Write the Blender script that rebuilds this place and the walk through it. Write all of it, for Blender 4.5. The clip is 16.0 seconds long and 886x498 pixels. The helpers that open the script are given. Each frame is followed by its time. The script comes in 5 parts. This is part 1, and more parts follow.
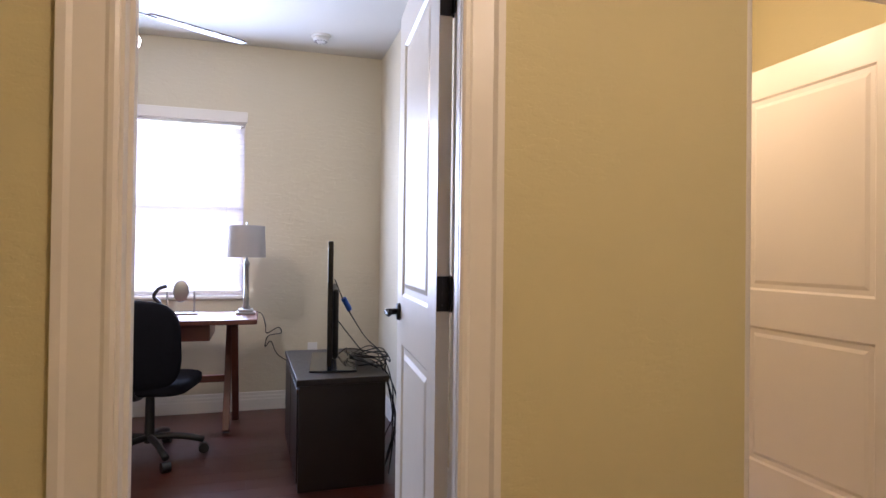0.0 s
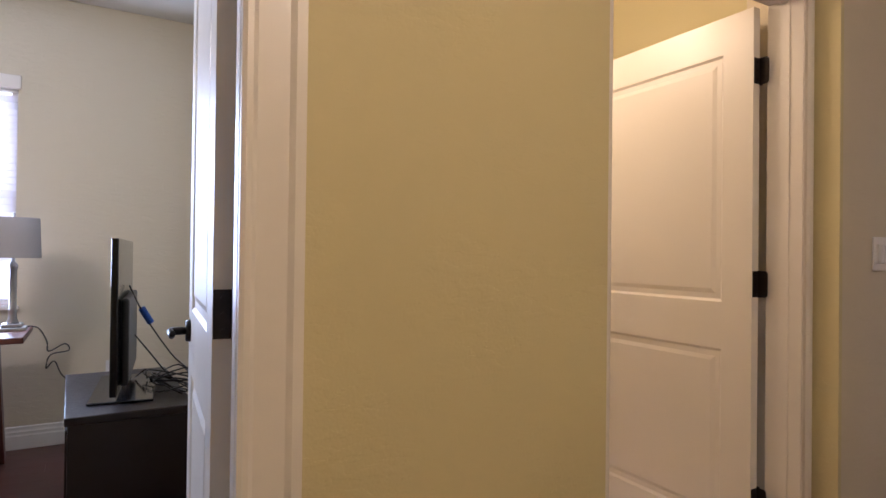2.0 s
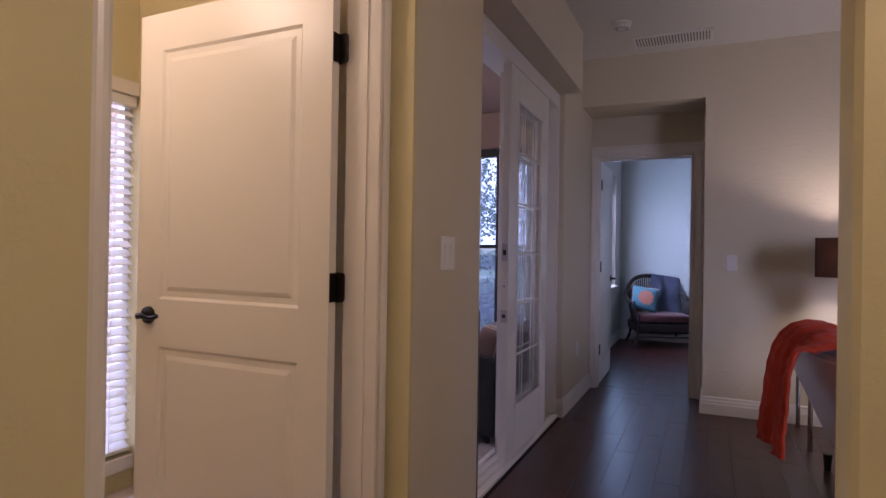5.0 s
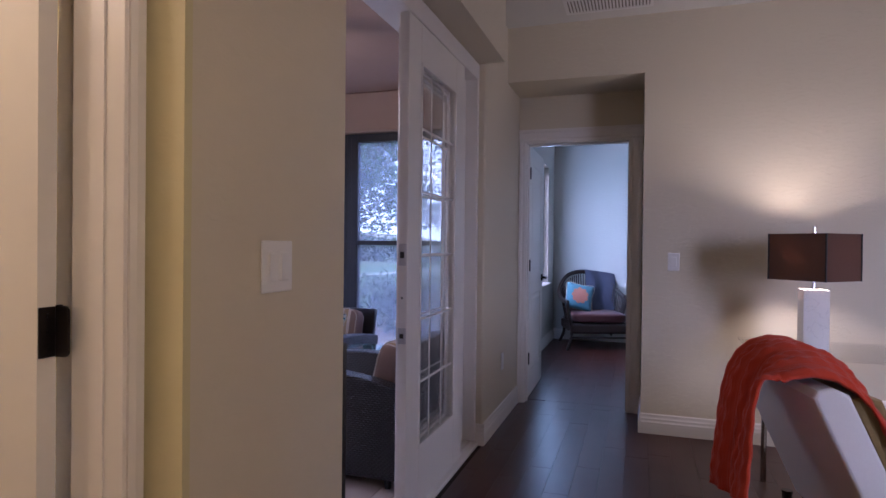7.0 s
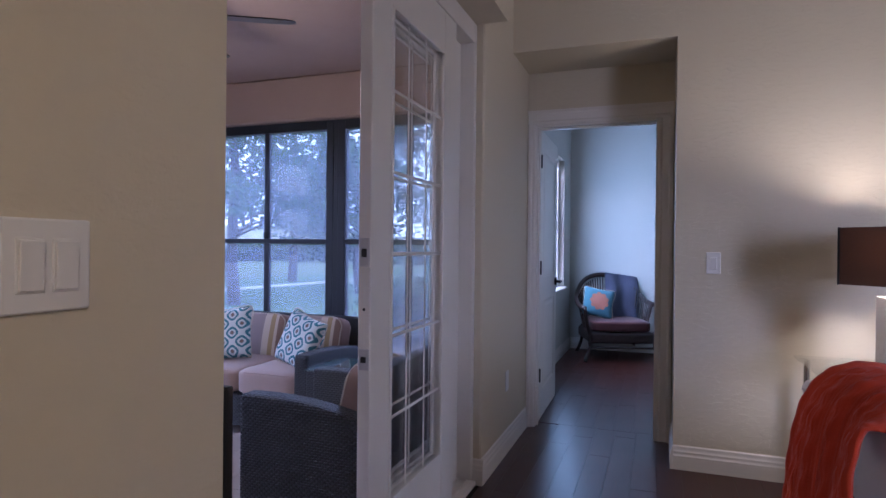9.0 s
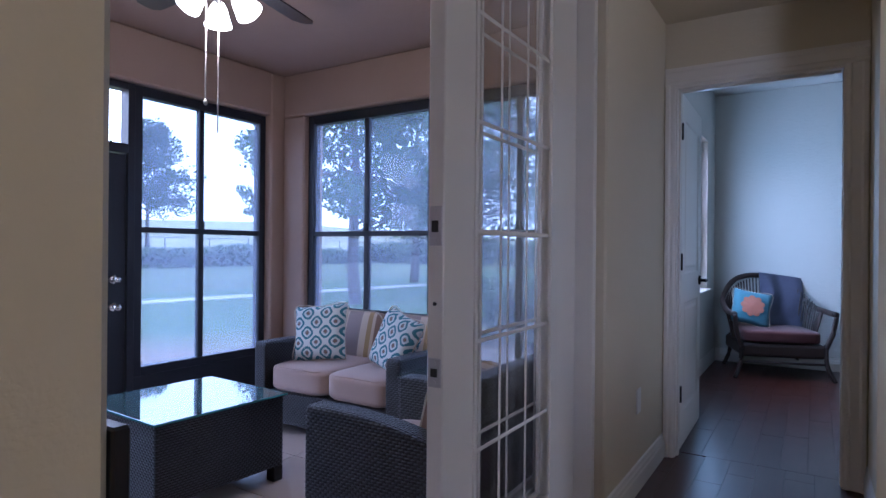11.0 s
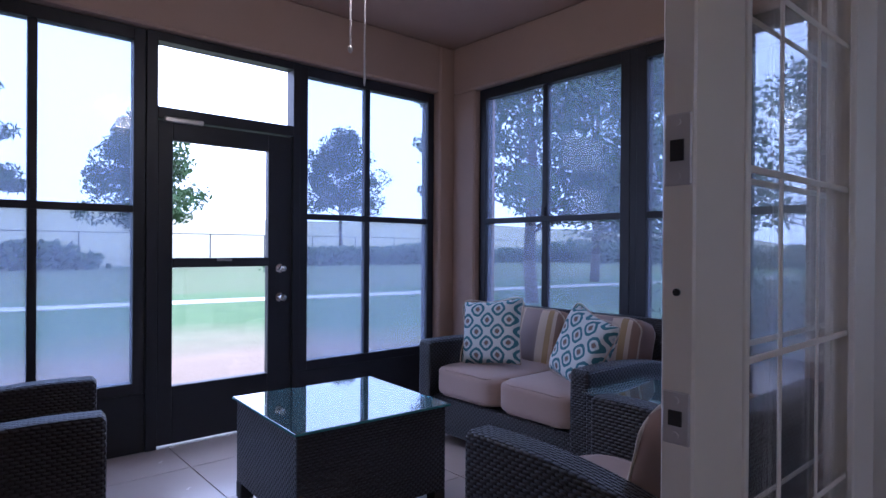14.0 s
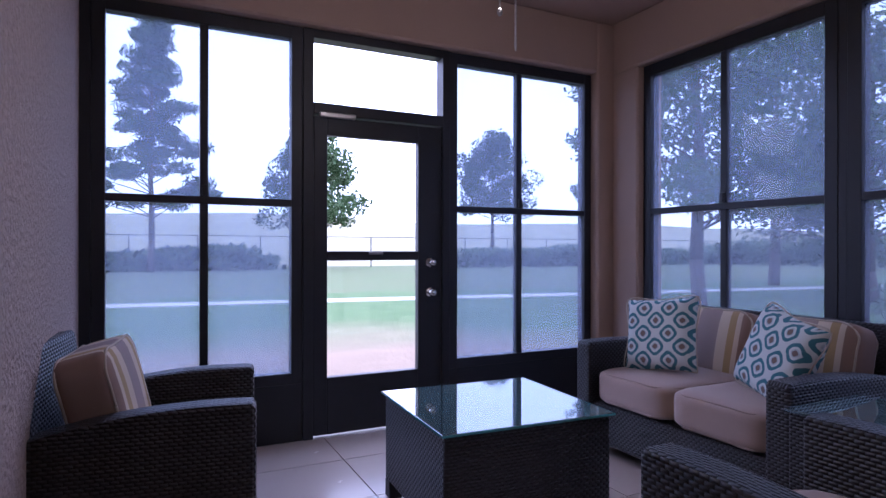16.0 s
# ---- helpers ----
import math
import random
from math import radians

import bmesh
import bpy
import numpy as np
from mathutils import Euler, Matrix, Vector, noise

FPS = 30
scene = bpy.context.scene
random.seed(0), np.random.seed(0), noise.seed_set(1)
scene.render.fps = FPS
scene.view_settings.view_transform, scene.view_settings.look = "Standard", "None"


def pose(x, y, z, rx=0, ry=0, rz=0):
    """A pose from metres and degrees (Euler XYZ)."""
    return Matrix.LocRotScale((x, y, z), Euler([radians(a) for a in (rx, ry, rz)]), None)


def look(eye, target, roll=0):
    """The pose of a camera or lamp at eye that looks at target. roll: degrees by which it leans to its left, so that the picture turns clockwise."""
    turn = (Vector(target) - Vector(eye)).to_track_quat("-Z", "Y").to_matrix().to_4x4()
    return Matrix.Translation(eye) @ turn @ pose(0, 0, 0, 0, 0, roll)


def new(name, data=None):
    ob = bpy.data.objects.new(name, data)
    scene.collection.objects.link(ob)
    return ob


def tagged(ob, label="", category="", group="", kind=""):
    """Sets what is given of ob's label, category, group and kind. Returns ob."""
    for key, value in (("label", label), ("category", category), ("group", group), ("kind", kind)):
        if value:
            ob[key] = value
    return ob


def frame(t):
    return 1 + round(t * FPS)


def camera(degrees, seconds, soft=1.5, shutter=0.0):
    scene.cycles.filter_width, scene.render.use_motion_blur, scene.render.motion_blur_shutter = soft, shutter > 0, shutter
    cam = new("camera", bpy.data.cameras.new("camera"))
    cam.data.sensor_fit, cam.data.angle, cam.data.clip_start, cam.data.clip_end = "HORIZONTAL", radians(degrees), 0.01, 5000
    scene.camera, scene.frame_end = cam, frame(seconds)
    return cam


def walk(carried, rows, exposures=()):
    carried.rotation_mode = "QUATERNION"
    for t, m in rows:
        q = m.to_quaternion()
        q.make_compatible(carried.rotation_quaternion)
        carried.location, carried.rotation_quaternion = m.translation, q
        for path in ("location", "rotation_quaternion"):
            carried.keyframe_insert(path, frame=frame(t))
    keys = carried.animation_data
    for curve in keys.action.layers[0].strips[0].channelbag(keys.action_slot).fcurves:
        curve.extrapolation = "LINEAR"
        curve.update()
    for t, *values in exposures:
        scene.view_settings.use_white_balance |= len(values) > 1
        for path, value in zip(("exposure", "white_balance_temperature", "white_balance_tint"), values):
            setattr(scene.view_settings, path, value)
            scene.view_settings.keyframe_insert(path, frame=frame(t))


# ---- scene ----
cam = camera(73.6, 16.0)
PATH = [
    (0, (0.443, -0.046, 1.148), (1.021, 1.868, 1.167), 0.7),
    (0.5, (0.485, 0.054, 1.161), (1.177, 1.93, 1.178), 0.7),
    (1, (0.52, 0.126, 1.156), (1.339, 1.95, 1.176), 0.7),
    (1.5, (0.593, 0.206, 1.154), (1.511, 1.983, 1.172), 0.7),
    (2, (0.678, 0.284, 1.161), (1.699, 2.004, 1.178), 0.7),
    (2.5, (0.745, 0.335, 1.157), (1.891, 1.974, 1.181), 0.8),
    (3, (0.783, 0.382, 1.176), (2.145, 1.846, 1.185), 0.8),
    (3.5, (0.799, 0.418, 1.189), (2.344, 1.688, 1.189), 0.7),
    (4, (0.848, 0.418, 1.183), (2.513, 1.527, 1.183), 0.8),
    (4.5, (0.973, 0.43, 1.186), (2.736, 1.373, 1.185), 1.0),
    (5, (1.131, 0.44, 1.187), (2.956, 1.259, 1.195), 0.9),
    (5.2, (1.19, 0.438, 1.191), (3.026, 1.23, 1.196), 0.9),
    (7.3, (2.001, 0.515, 1.236), (3.901, 1.141, 1.219), 0.6),
    (7.5, (2.081, 0.53, 1.234), (3.98, 1.157, 1.216), 0.6),
    (8, (2.247, 0.542, 1.23), (4.141, 1.182, 1.211), 0.5),
    (8.5, (2.405, 0.53, 1.222), (4.294, 1.187, 1.208), 0.6),
    (8.7, (2.448, 0.538, 1.217), (4.335, 1.203, 1.206), 0.6),
    (10.8, (2.985, 0.676, 1.138), (4.707, 1.694, 1.139), 0.5),
    (11, (3.052, 0.695, 1.132), (4.747, 1.758, 1.132), 0.5),
    (11.5, (3.165, 0.736, 1.129), (4.762, 1.94, 1.128), 0.4),
    (12, (3.215, 0.778, 1.115), (4.706, 2.112, 1.112), 0.4),
    (12.5, (3.281, 0.861, 1.098), (4.713, 2.257, 1.097), 0.7),
    (13, (3.375, 0.961, 1.078), (4.775, 2.39, 1.075), 0.5),
    (13.5, (3.441, 1.028, 1.066), (4.812, 2.484, 1.062), 0.5),
    (14, (3.504, 1.079, 1.057), (4.814, 2.59, 1.051), 0.4),
    (14.5, (3.561, 1.125, 1.049), (4.766, 2.721, 1.043), 0.3),
    (15, (3.59, 1.161, 1.032), (4.66, 2.851, 1.031), 0.2),
    (15.5, (3.614, 1.202, 1.012), (4.567, 2.96, 1.013), 0.1),
    (16, (3.622, 1.26, 1.003), (4.509, 3.053, 1.003), 0.1),
]
EXPOSURES = [(0, 1.4, 5650, 22), (2.5, 1.2, 5450, 22), (5, 0.88, 5350, 30), (8, 1.25, 5000, 24), (11, 1.1, 4850, 14), (12.5, 0.65, 4780, 11), (16, 0.5, 5150, 27)]
walk(cam, [(t, look(eye, target, roll)) for t, eye, target, roll in PATH], EXPOSURES)

# ---- world and lights ----
SUN_ELEVATION, SUN_ROTATION = radians(38), radians(200)
world = bpy.data.worlds.new("world")
scene.world = world
world.use_nodes = True
wn = world.node_tree.nodes
sky = wn.new("ShaderNodeTexSky")
sky.sky_type, sky.sun_disc, sky.sun_elevation, sky.sun_rotation = "NISHITA", False, SUN_ELEVATION, SUN_ROTATION
sky.air_density, sky.dust_density = 1.2, 4.0
wn["Background"].inputs[1].default_value = 0.15
cloud_noise, cloud_ramp, cloud_mix = wn.new("ShaderNodeTexNoise"), wn.new("ShaderNodeMapRange"), wn.new("ShaderNodeMix")
cloud_noise.inputs["Scale"].default_value, cloud_noise.inputs["Detail"].default_value = 3.0, 5.0
cloud_ramp.inputs[3].default_value, cloud_ramp.inputs[4].default_value = 0.86, 1.0
cloud_mix.data_type = "RGBA"
cloud_mix.inputs[7].default_value = (25.0, 25.0, 30.0, 1)
world.node_tree.links.new(cloud_noise.outputs[0], cloud_ramp.inputs[0])
world.node_tree.links.new(cloud_ramp.outputs[0], cloud_mix.inputs[0])
world.node_tree.links.new(sky.outputs[0], cloud_mix.inputs[6])
world.node_tree.links.new(cloud_mix.outputs[2], wn["Background"].inputs[0])


def sun_light():
    d = bpy.data.lights.new("sun", "SUN")
    d.energy, d.angle, d.color = 1.4, radians(12), (1.0, 0.97, 0.92)
    way = Vector((math.sin(SUN_ROTATION) * math.cos(SUN_ELEVATION), math.cos(SUN_ROTATION) * math.cos(SUN_ELEVATION), math.sin(SUN_ELEVATION)))
    ob = new("sun", d)
    ob.matrix_world = look(way * 50, (0, 0, 0))


def lamp(name, kind, place, watts, color, size=0.1, target=None, size_y=None):
    d = bpy.data.lights.new(name, kind)
    d.energy, d.color = watts, color
    if kind == "AREA":
        d.size = size
        if size_y:
            d.shape, d.size_y = "RECTANGLE", size_y
    else:
        d.shadow_soft_size = size
    ob = new(name, d)
    ob.matrix_world = look(place, target) if target else Matrix.Translation(place)
    return ob


sun_light()
WARM = (1.0, 0.74, 0.46)
DAY = (0.66, 0.80, 1.0)
lamp("hall_lamp", "POINT", (1.25, -0.55, 2.45), 24, WARM, 0.12)
lamp("bath_lamp", "POINT", (2.0, 2.3, 2.3), 12, (1.0, 0.72, 0.42), 0.15)
lamp("table_lamp_bulb", "POINT", (5.53, -0.335, 1.205), 4.6, (1.0, 0.80, 0.56), 0.028)
lamp("table_lamp_bulb", "POINT", (5.57, -0.475, 1.205), 4.6, (1.0, 0.80, 0.56), 0.028)
lamp("office_fan_bulb", "POINT", (-0.22, 2.85, 1.97), 10, (1.0, 0.86, 0.7), 0.06)
lamp("porch_fan_bulb", "POINT", (4.60, 2.75, 1.98), 5, (1.0, 0.80, 0.62), 0.06)
lamp("office_window_light", "AREA", (-0.1, 4.45, 1.5), 30, DAY, 0.8, (-0.1, 2, 1.4), 1.2)
lamp("den_window_light", "AREA", (8.65, 1.50, 1.5), 14, (0.55, 0.75, 1.0), 1.0, (8.65, -1, 1.4), 1.4)
# Added fill for the living room; no window is known on that side.
lamp("living_fill_light", "AREA", (2.47, -2.55, 1.45), 5.5, (0.96, 0.90, 0.94), 0.9, (5.6, -0.1, 0.8), 1.4).data.spread = radians(105)


# ---- materials ----
class Nodes:
    def __init__(self, name):
        self.m = bpy.data.materials.new(name)
        self.m.use_nodes = True
        self.t = self.m.node_tree
        self.b = self.t.nodes["Principled BSDF"]
        self.out = self.t.nodes["Material Output"]
        self.co = self.add("ShaderNodeTexCoord").outputs["Object"]

    def add(self, kind, **values):
        n = self.t.nodes.new(kind)
        for key, v in values.items():
            if key == "operation":
                n.operation = v
            elif key == "blend_type":
                n.blend_type = v
            elif key == "data_type":
                n.data_type = v
        return n

    def link(self, a, b):
        self.t.links.new(a, b)

    def math(self, op, a, b=0.0, c=0.0):
        n = self.add("ShaderNodeMath", operation=op)
        for i, v in enumerate((a, b, c)):
            if isinstance(v, (int, float)):
                n.inputs[i].default_value = v
            else:
                self.link(v, n.inputs[i])
        return n.outputs[0]

    def noise(self, scale, detail=4.0, stretch=None):
        n = self.add("ShaderNodeTexNoise")
        n.inputs["Scale"].default_value, n.inputs["Detail"].default_value = scale, detail
        v = self.co
        if stretch:
            mp = self.add("ShaderNodeMapping")
            mp.inputs["Scale"].default_value = stretch
            self.link(self.co, mp.inputs[0])
            v = mp.outputs[0]
        self.link(v, n.inputs["Vector"])
        return n.outputs[0]

    def mix(self, fac, a, b):
        n = self.add("ShaderNodeMix", data_type="RGBA")
        for i, v in ((0, fac), (6, a), (7, b)):
            if isinstance(v, tuple):
                n.inputs[i].default_value = (*v[:3], 1)
            elif isinstance(v, (int, float)):
                n.inputs[i].default_value = v
            else:
                self.link(v, n.inputs[i])
        return n.outputs[2]

    def color(self, v):
        if isinstance(v, tuple):
            self.b.inputs["Base Color"].default_value = (*v, 1)
        else:
            self.link(v, self.b.inputs["Base Color"])

    def bump(self, height, strength, distance=0.002):
        n = self.add("ShaderNodeBump")
        n.inputs["Strength"].default_value, n.inputs["Distance"].default_value = strength, distance
        self.link(height, n.inputs["Height"])
        self.link(n.outputs[0], self.b.inputs["Normal"])

    def set(self, rough=0.5, metal=0.0, spec=0.5):
        self.b.inputs["Roughness"].default_value = rough
        self.b.inputs["Metallic"].default_value = metal
        self.b.inputs["Specular IOR Level"].default_value = spec


def band(n, value, low, high):
    return n.math("MULTIPLY", n.math("GREATER_THAN", value, low), n.math("LESS_THAN", value, high))


def xyz(n):
    s = n.add("ShaderNodeSeparateXYZ")
    n.link(n.co, s.inputs[0])
    return s.outputs


def plain(name, color, rough=0.5, metal=0.0, vary=0.08, scale=6.0, bump=0.0, bump_scale=200.0, distance=0.001):
    n = Nodes(name)
    dark = tuple(c * (1 - vary) for c in color)
    light = tuple(min(1, c * (1 + vary)) for c in color)
    n.color(n.mix(n.noise(scale), dark, light))
    n.set(rough, metal)
    r = n.math("MULTIPLY_ADD", n.noise(scale * 7), 0.16, rough - 0.08)
    n.link(r, n.b.inputs["Roughness"])
    if bump:
        n.bump(n.noise(bump_scale), bump, distance)
    return n.m


def wall_paint(name, color, texture=0.55):
    n = Nodes(name)
    n.color(n.mix(n.noise(1.3), tuple(c * 0.95 for c in color), color))
    n.set(0.62, 0, 0.35)
    big, fine = n.noise(26, 4, (0.8, 0.8, 1.8)), n.noise(160, 3)
    h = n.math("ADD", n.math("MULTIPLY", n.math("GREATER_THAN", big, 0.52), big), n.math("MULTIPLY", fine, 0.35))
    n.bump(h, texture, 0.0026)
    return n.m


def wood_floor():
    n = Nodes("dark_plank_wood")
    g = n.noise(9, 8, (0.6, 9, 1))
    info = n.add("ShaderNodeObjectInfo")
    c = n.mix(g, (0.018, 0.0045, 0.0030), (0.078, 0.017, 0.009))
    n.color(n.mix(n.math("MULTIPLY", info.outputs["Random"], 0.5), c, (0.042, 0.010, 0.006)))
    n.set(0.3)
    n.link(n.math("MULTIPLY_ADD", n.noise(4, 2), 0.10, 0.27), n.b.inputs["Roughness"])
    n.bump(g, 0.10, 0.0008)
    return n.m


def weave(name, color, size=0.011):
    n = Nodes(name)
    s = xyz(n)
    geo = n.add("ShaderNodeNewGeometry")
    ns = n.add("ShaderNodeSeparateXYZ")
    n.link(geo.outputs["Normal"], ns.inputs[0])
    flat = n.math("GREATER_THAN", n.math("ABSOLUTE", ns.outputs[2]), 0.6)
    u = n.math("ADD", s[0], n.math("MULTIPLY", s[1], n.math("SUBTRACT", 1.0, flat)))
    v = n.math("ADD", n.math("MULTIPLY", s[2], n.math("SUBTRACT", 1.0, flat)), n.math("MULTIPLY", s[1], flat))
    iu, iv = n.math("DIVIDE", u, size * 2.2), n.math("DIVIDE", v, size)
    odd = n.math("MODULO", n.math("FLOOR", n.math("ADD", iv, 4000.0)), 2.0)
    fu = n.math("FRACT", n.math("ADD", iu, n.math("MULTIPLY", odd, 0.5)))
    fv = n.math("FRACT", iv)
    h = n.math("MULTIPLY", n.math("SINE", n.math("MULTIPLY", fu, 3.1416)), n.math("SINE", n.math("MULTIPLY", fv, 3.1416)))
    # Shade in the gaps between strands is put into the colour.
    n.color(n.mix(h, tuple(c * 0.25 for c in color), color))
    n.set(0.38)
    n.bump(h, 1.0, 0.005)
    return n.m


def stripes(name):
    n = Nodes(name)
    s = xyz(n)
    f = n.math("FRACT", n.math("ADD", n.math("DIVIDE", n.math("ABSOLUTE", s[0]), 0.30), 0.42))
    c = n.mix(band(n, f, 0.0, 0.24), (0.62, 0.52, 0.42), (0.28, 0.19, 0.15))
    c = n.mix(band(n, f, 0.40, 0.62), c, (0.34, 0.27, 0.26))
    c = n.mix(band(n, f, 0.80, 0.92), c, (0.42, 0.30, 0.16))
    n.color(c)
    n.set(0.85, 0, 0.2)
    n.bump(n.noise(500), 0.3, 0.0006)
    return n.m


def diamonds(name):
    n = Nodes(name)
    s = xyz(n)
    wob = n.math("MULTIPLY", n.noise(40, 2), 0.10)
    a = n.math("ADD", n.math("DIVIDE", n.math("ADD", s[0], s[2]), 0.125), wob)
    b = n.math("SUBTRACT", n.math("DIVIDE", n.math("SUBTRACT", s[0], s[2]), 0.125), wob)
    da = n.math("ABSOLUTE", n.math("SUBTRACT", n.math("FRACT", n.math("ADD", a, 50.0)), 0.5))
    db = n.math("ABSOLUTE", n.math("SUBTRACT", n.math("FRACT", n.math("ADD", b, 50.0)), 0.5))
    p = n.math("POWER", n.math("ADD", n.math("POWER", da, 3.0), n.math("POWER", db, 3.0)), 0.3333)
    c = n.mix(band(n, p, 0.27, 0.42), (0.62, 0.66, 0.66), (0.07, 0.20, 0.25))
    c = n.mix(band(n, p, 0.0, 0.13), c, (0.20, 0.15, 0.14))
    c = n.mix(band(n, p, 0.13, 0.18), c, (0.45, 0.52, 0.55))
    n.color(c)
    n.set(0.85, 0, 0.2)
    n.bump(n.noise(500), 0.3, 0.0006)
    return n.m


def marble():
    n = Nodes("white_marble")
    v = n.math("ABSOLUTE", n.math("SUBTRACT", n.noise(7, 6), 0.5))
    n.color(n.mix(n.math("MULTIPLY", n.math("LESS_THAN", v, 0.006), 0.25), n.mix(n.noise(4), (0.62, 0.61, 0.60), (0.8, 0.79, 0.78)), (0.42, 0.41, 0.41)))
    n.set(0.25)
    return n.m


def glass(name, tint=(1, 1, 1), haze=0.0, haze_color=(0.6, 0.65, 0.7), gloss=0.02, ior=1.45):
    n = Nodes(name)
    t, g, d = n.add("ShaderNodeBsdfTransparent"), n.add("ShaderNodeBsdfGlossy"), n.add("ShaderNodeBsdfTranslucent")
    t.inputs[0].default_value = (*tint, 1)
    g.inputs["Roughness"].default_value = gloss
    d.inputs[0].default_value = (*haze_color, 1)
    w = n.add("ShaderNodeLayerWeight")
    w.inputs[0].default_value = 0.5
    base = ((ior - 1) / (ior + 1)) ** 2
    f = n.math("MULTIPLY_ADD", n.math("POWER", w.outputs["Facing"], 4.0), 0.75, base)
    m1, m2 = n.add("ShaderNodeMixShader"), n.add("ShaderNodeMixShader")
    m1.inputs[0].default_value = haze
    n.link(t.outputs[0], m1.inputs[1])
    n.link(d.outputs[0], m1.inputs[2])
    n.link(f, m2.inputs[0])
    n.link(m1.outputs[0], m2.inputs[1])
    n.link(g.outputs[0], m2.inputs[2])
    n.link(m2.outputs[0], n.out.inputs[0])
    return n.m


def frosted_glass(name, tint, body, share):
    """Tinted plate glass with a faintly frosted body and a strong polish."""
    n = Nodes(name)
    t, d, g = n.add("ShaderNodeBsdfTransparent"), n.add("ShaderNodeBsdfDiffuse"), n.add("ShaderNodeBsdfGlossy")
    t.inputs[0].default_value = (*tint, 1)
    n.link(n.mix(n.noise(8), tuple(c * 0.9 for c in body), body), d.inputs[0])
    g.inputs["Roughness"].default_value = 0.03
    w = n.add("ShaderNodeLayerWeight")
    w.inputs[0].default_value = 0.5
    f = n.math("MULTIPLY_ADD", n.math("POWER", w.outputs["Facing"], 2.5), 0.58, 0.40)
    m1, m2 = n.add("ShaderNodeMixShader"), n.add("ShaderNodeMixShader")
    m1.inputs[0].default_value = share
    n.link(t.outputs[0], m1.inputs[1])
    n.link(d.outputs[0], m1.inputs[2])
    n.link(f, m2.inputs[0])
    n.link(m1.outputs[0], m2.inputs[1])
    n.link(g.outputs[0], m2.inputs[2])
    n.link(m2.outputs[0], n.out.inputs[0])
    return n.m


def glow(name, color, strength):
    n = Nodes(name)
    n.color(color)
    n.b.inputs["Emission Color"].default_value = (*color, 1)
    n.b.inputs["Emission Strength"].default_value = strength
    return n.m


def cloth(name, color, rough=0.9, scale=60.0, strength=0.5, distance=0.003):
    n = Nodes(name)
    f = n.noise(scale, 3)
    n.color(n.mix(f, tuple(c * 0.8 for c in color), color))
    n.set(rough, 0, 0.2)
    n.b.inputs["Sheen Weight"].default_value = 0.2
    n.bump(f, strength, distance)
    return n.m


def shade_cloth(name, color, through_light):
    n = Nodes(name)
    d, t, m = n.add("ShaderNodeBsdfDiffuse"), n.add("ShaderNodeBsdfTranslucent"), n.add("ShaderNodeMixShader")
    c = n.mix(n.noise(300, 2), tuple(v * 0.85 for v in color), color)
    n.link(c, d.inputs[0])
    n.link(c, t.inputs[0])
    m.inputs[0].default_value = through_light
    n.link(d.outputs[0], m.inputs[1])
    n.link(t.outputs[0], m.inputs[2])
    n.link(m.outputs[0], n.out.inputs[0])
    return n.m


def lawn():
    n = Nodes("lawn")
    s = xyz(n)
    far = n.math("MULTIPLY_ADD", n.noise(0.35, 5), 4.0, n.math("ADD", s[1], -2.0))
    grass = n.mix(n.noise(3, 6), (0.058, 0.102, 0.044), (0.115, 0.165, 0.072))
    dry = n.mix(n.noise(0.5, 6), (0.15, 0.13, 0.085), grass)
    sand = n.mix(n.noise(2.2, 6), (0.20, 0.150, 0.105), (0.28, 0.22, 0.155))
    edge = n.math("MULTIPLY_ADD", s[0], 0.55, n.math("ADD", far, -3.2))
    soft = n.add("ShaderNodeMapRange")
    n.link(n.math("MAXIMUM", edge, far), soft.inputs[0])
    soft.inputs[1].default_value, soft.inputs[2].default_value = 7.4, 10.2
    c = n.mix(soft.outputs[0], sand, grass)
    c = n.mix(n.math("MULTIPLY", n.math("GREATER_THAN", far, 16.0), 0.7), c, dry)
    n.color(c)
    n.set(0.95, 0, 0.1)
    n.bump(n.noise(20, 5), 0.7, 0.03)
    return n.m


def leaves(name, a, b):
    n = Nodes(name)
    geo = n.add("ShaderNodeNewGeometry")
    n.color(n.mix(geo.outputs["Random Per Island"], a, b))
    n.set(0.7, 0, 0.25)
    return n.m


M_CREAM = wall_paint("cream_wall_paint", (0.63, 0.56, 0.425))
M_YELLOW = wall_paint("yellow_wall_paint", (0.60, 0.53, 0.30))
M_DEN = wall_paint("pale_wall_paint", (0.60, 0.58, 0.53))
M_CEIL = wall_paint("ceiling_paint", (0.66, 0.64, 0.60), 0.4)
M_STUCCO = plain("stucco", (0.42, 0.32, 0.28), 0.85, 0, 0.30, 42, 1.0, 60, 0.016)
M_PORCHWALL = plain("porch_wall_paint", (0.41, 0.29, 0.225), 0.8, 0, 0.06, 3, 0.5, 60, 0.002)
M_TRIM = plain("white_trim_paint", (0.72, 0.68, 0.63), 0.36, 0, 0.03, 3, 0.03, 45)
M_DOOR = plain("white_door_paint", (0.73, 0.69, 0.63), 0.34, 0, 0.03, 3, 0.03, 50)
M_BRONZE = plain("oil_rubbed_bronze", (0.022, 0.018, 0.017), 0.38, 0.7, 0.25, 30)
M_FRAME = plain("bronze_frame_paint", (0.012, 0.013, 0.018), 0.5, 0.0, 0.15, 8)
M_FLOOR = wood_floor()
M_SUB = plain("dark_joint", (0.008, 0.005, 0.004), 0.8)
M_TILE = plain("beige_floor_tile", (0.54, 0.46, 0.41), 0.24, 0, 0.06, 1.5, 0.08, 30)
M_GROUT = plain("grout", (0.20, 0.18, 0.16), 0.85)
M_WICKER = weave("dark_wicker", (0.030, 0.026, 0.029))
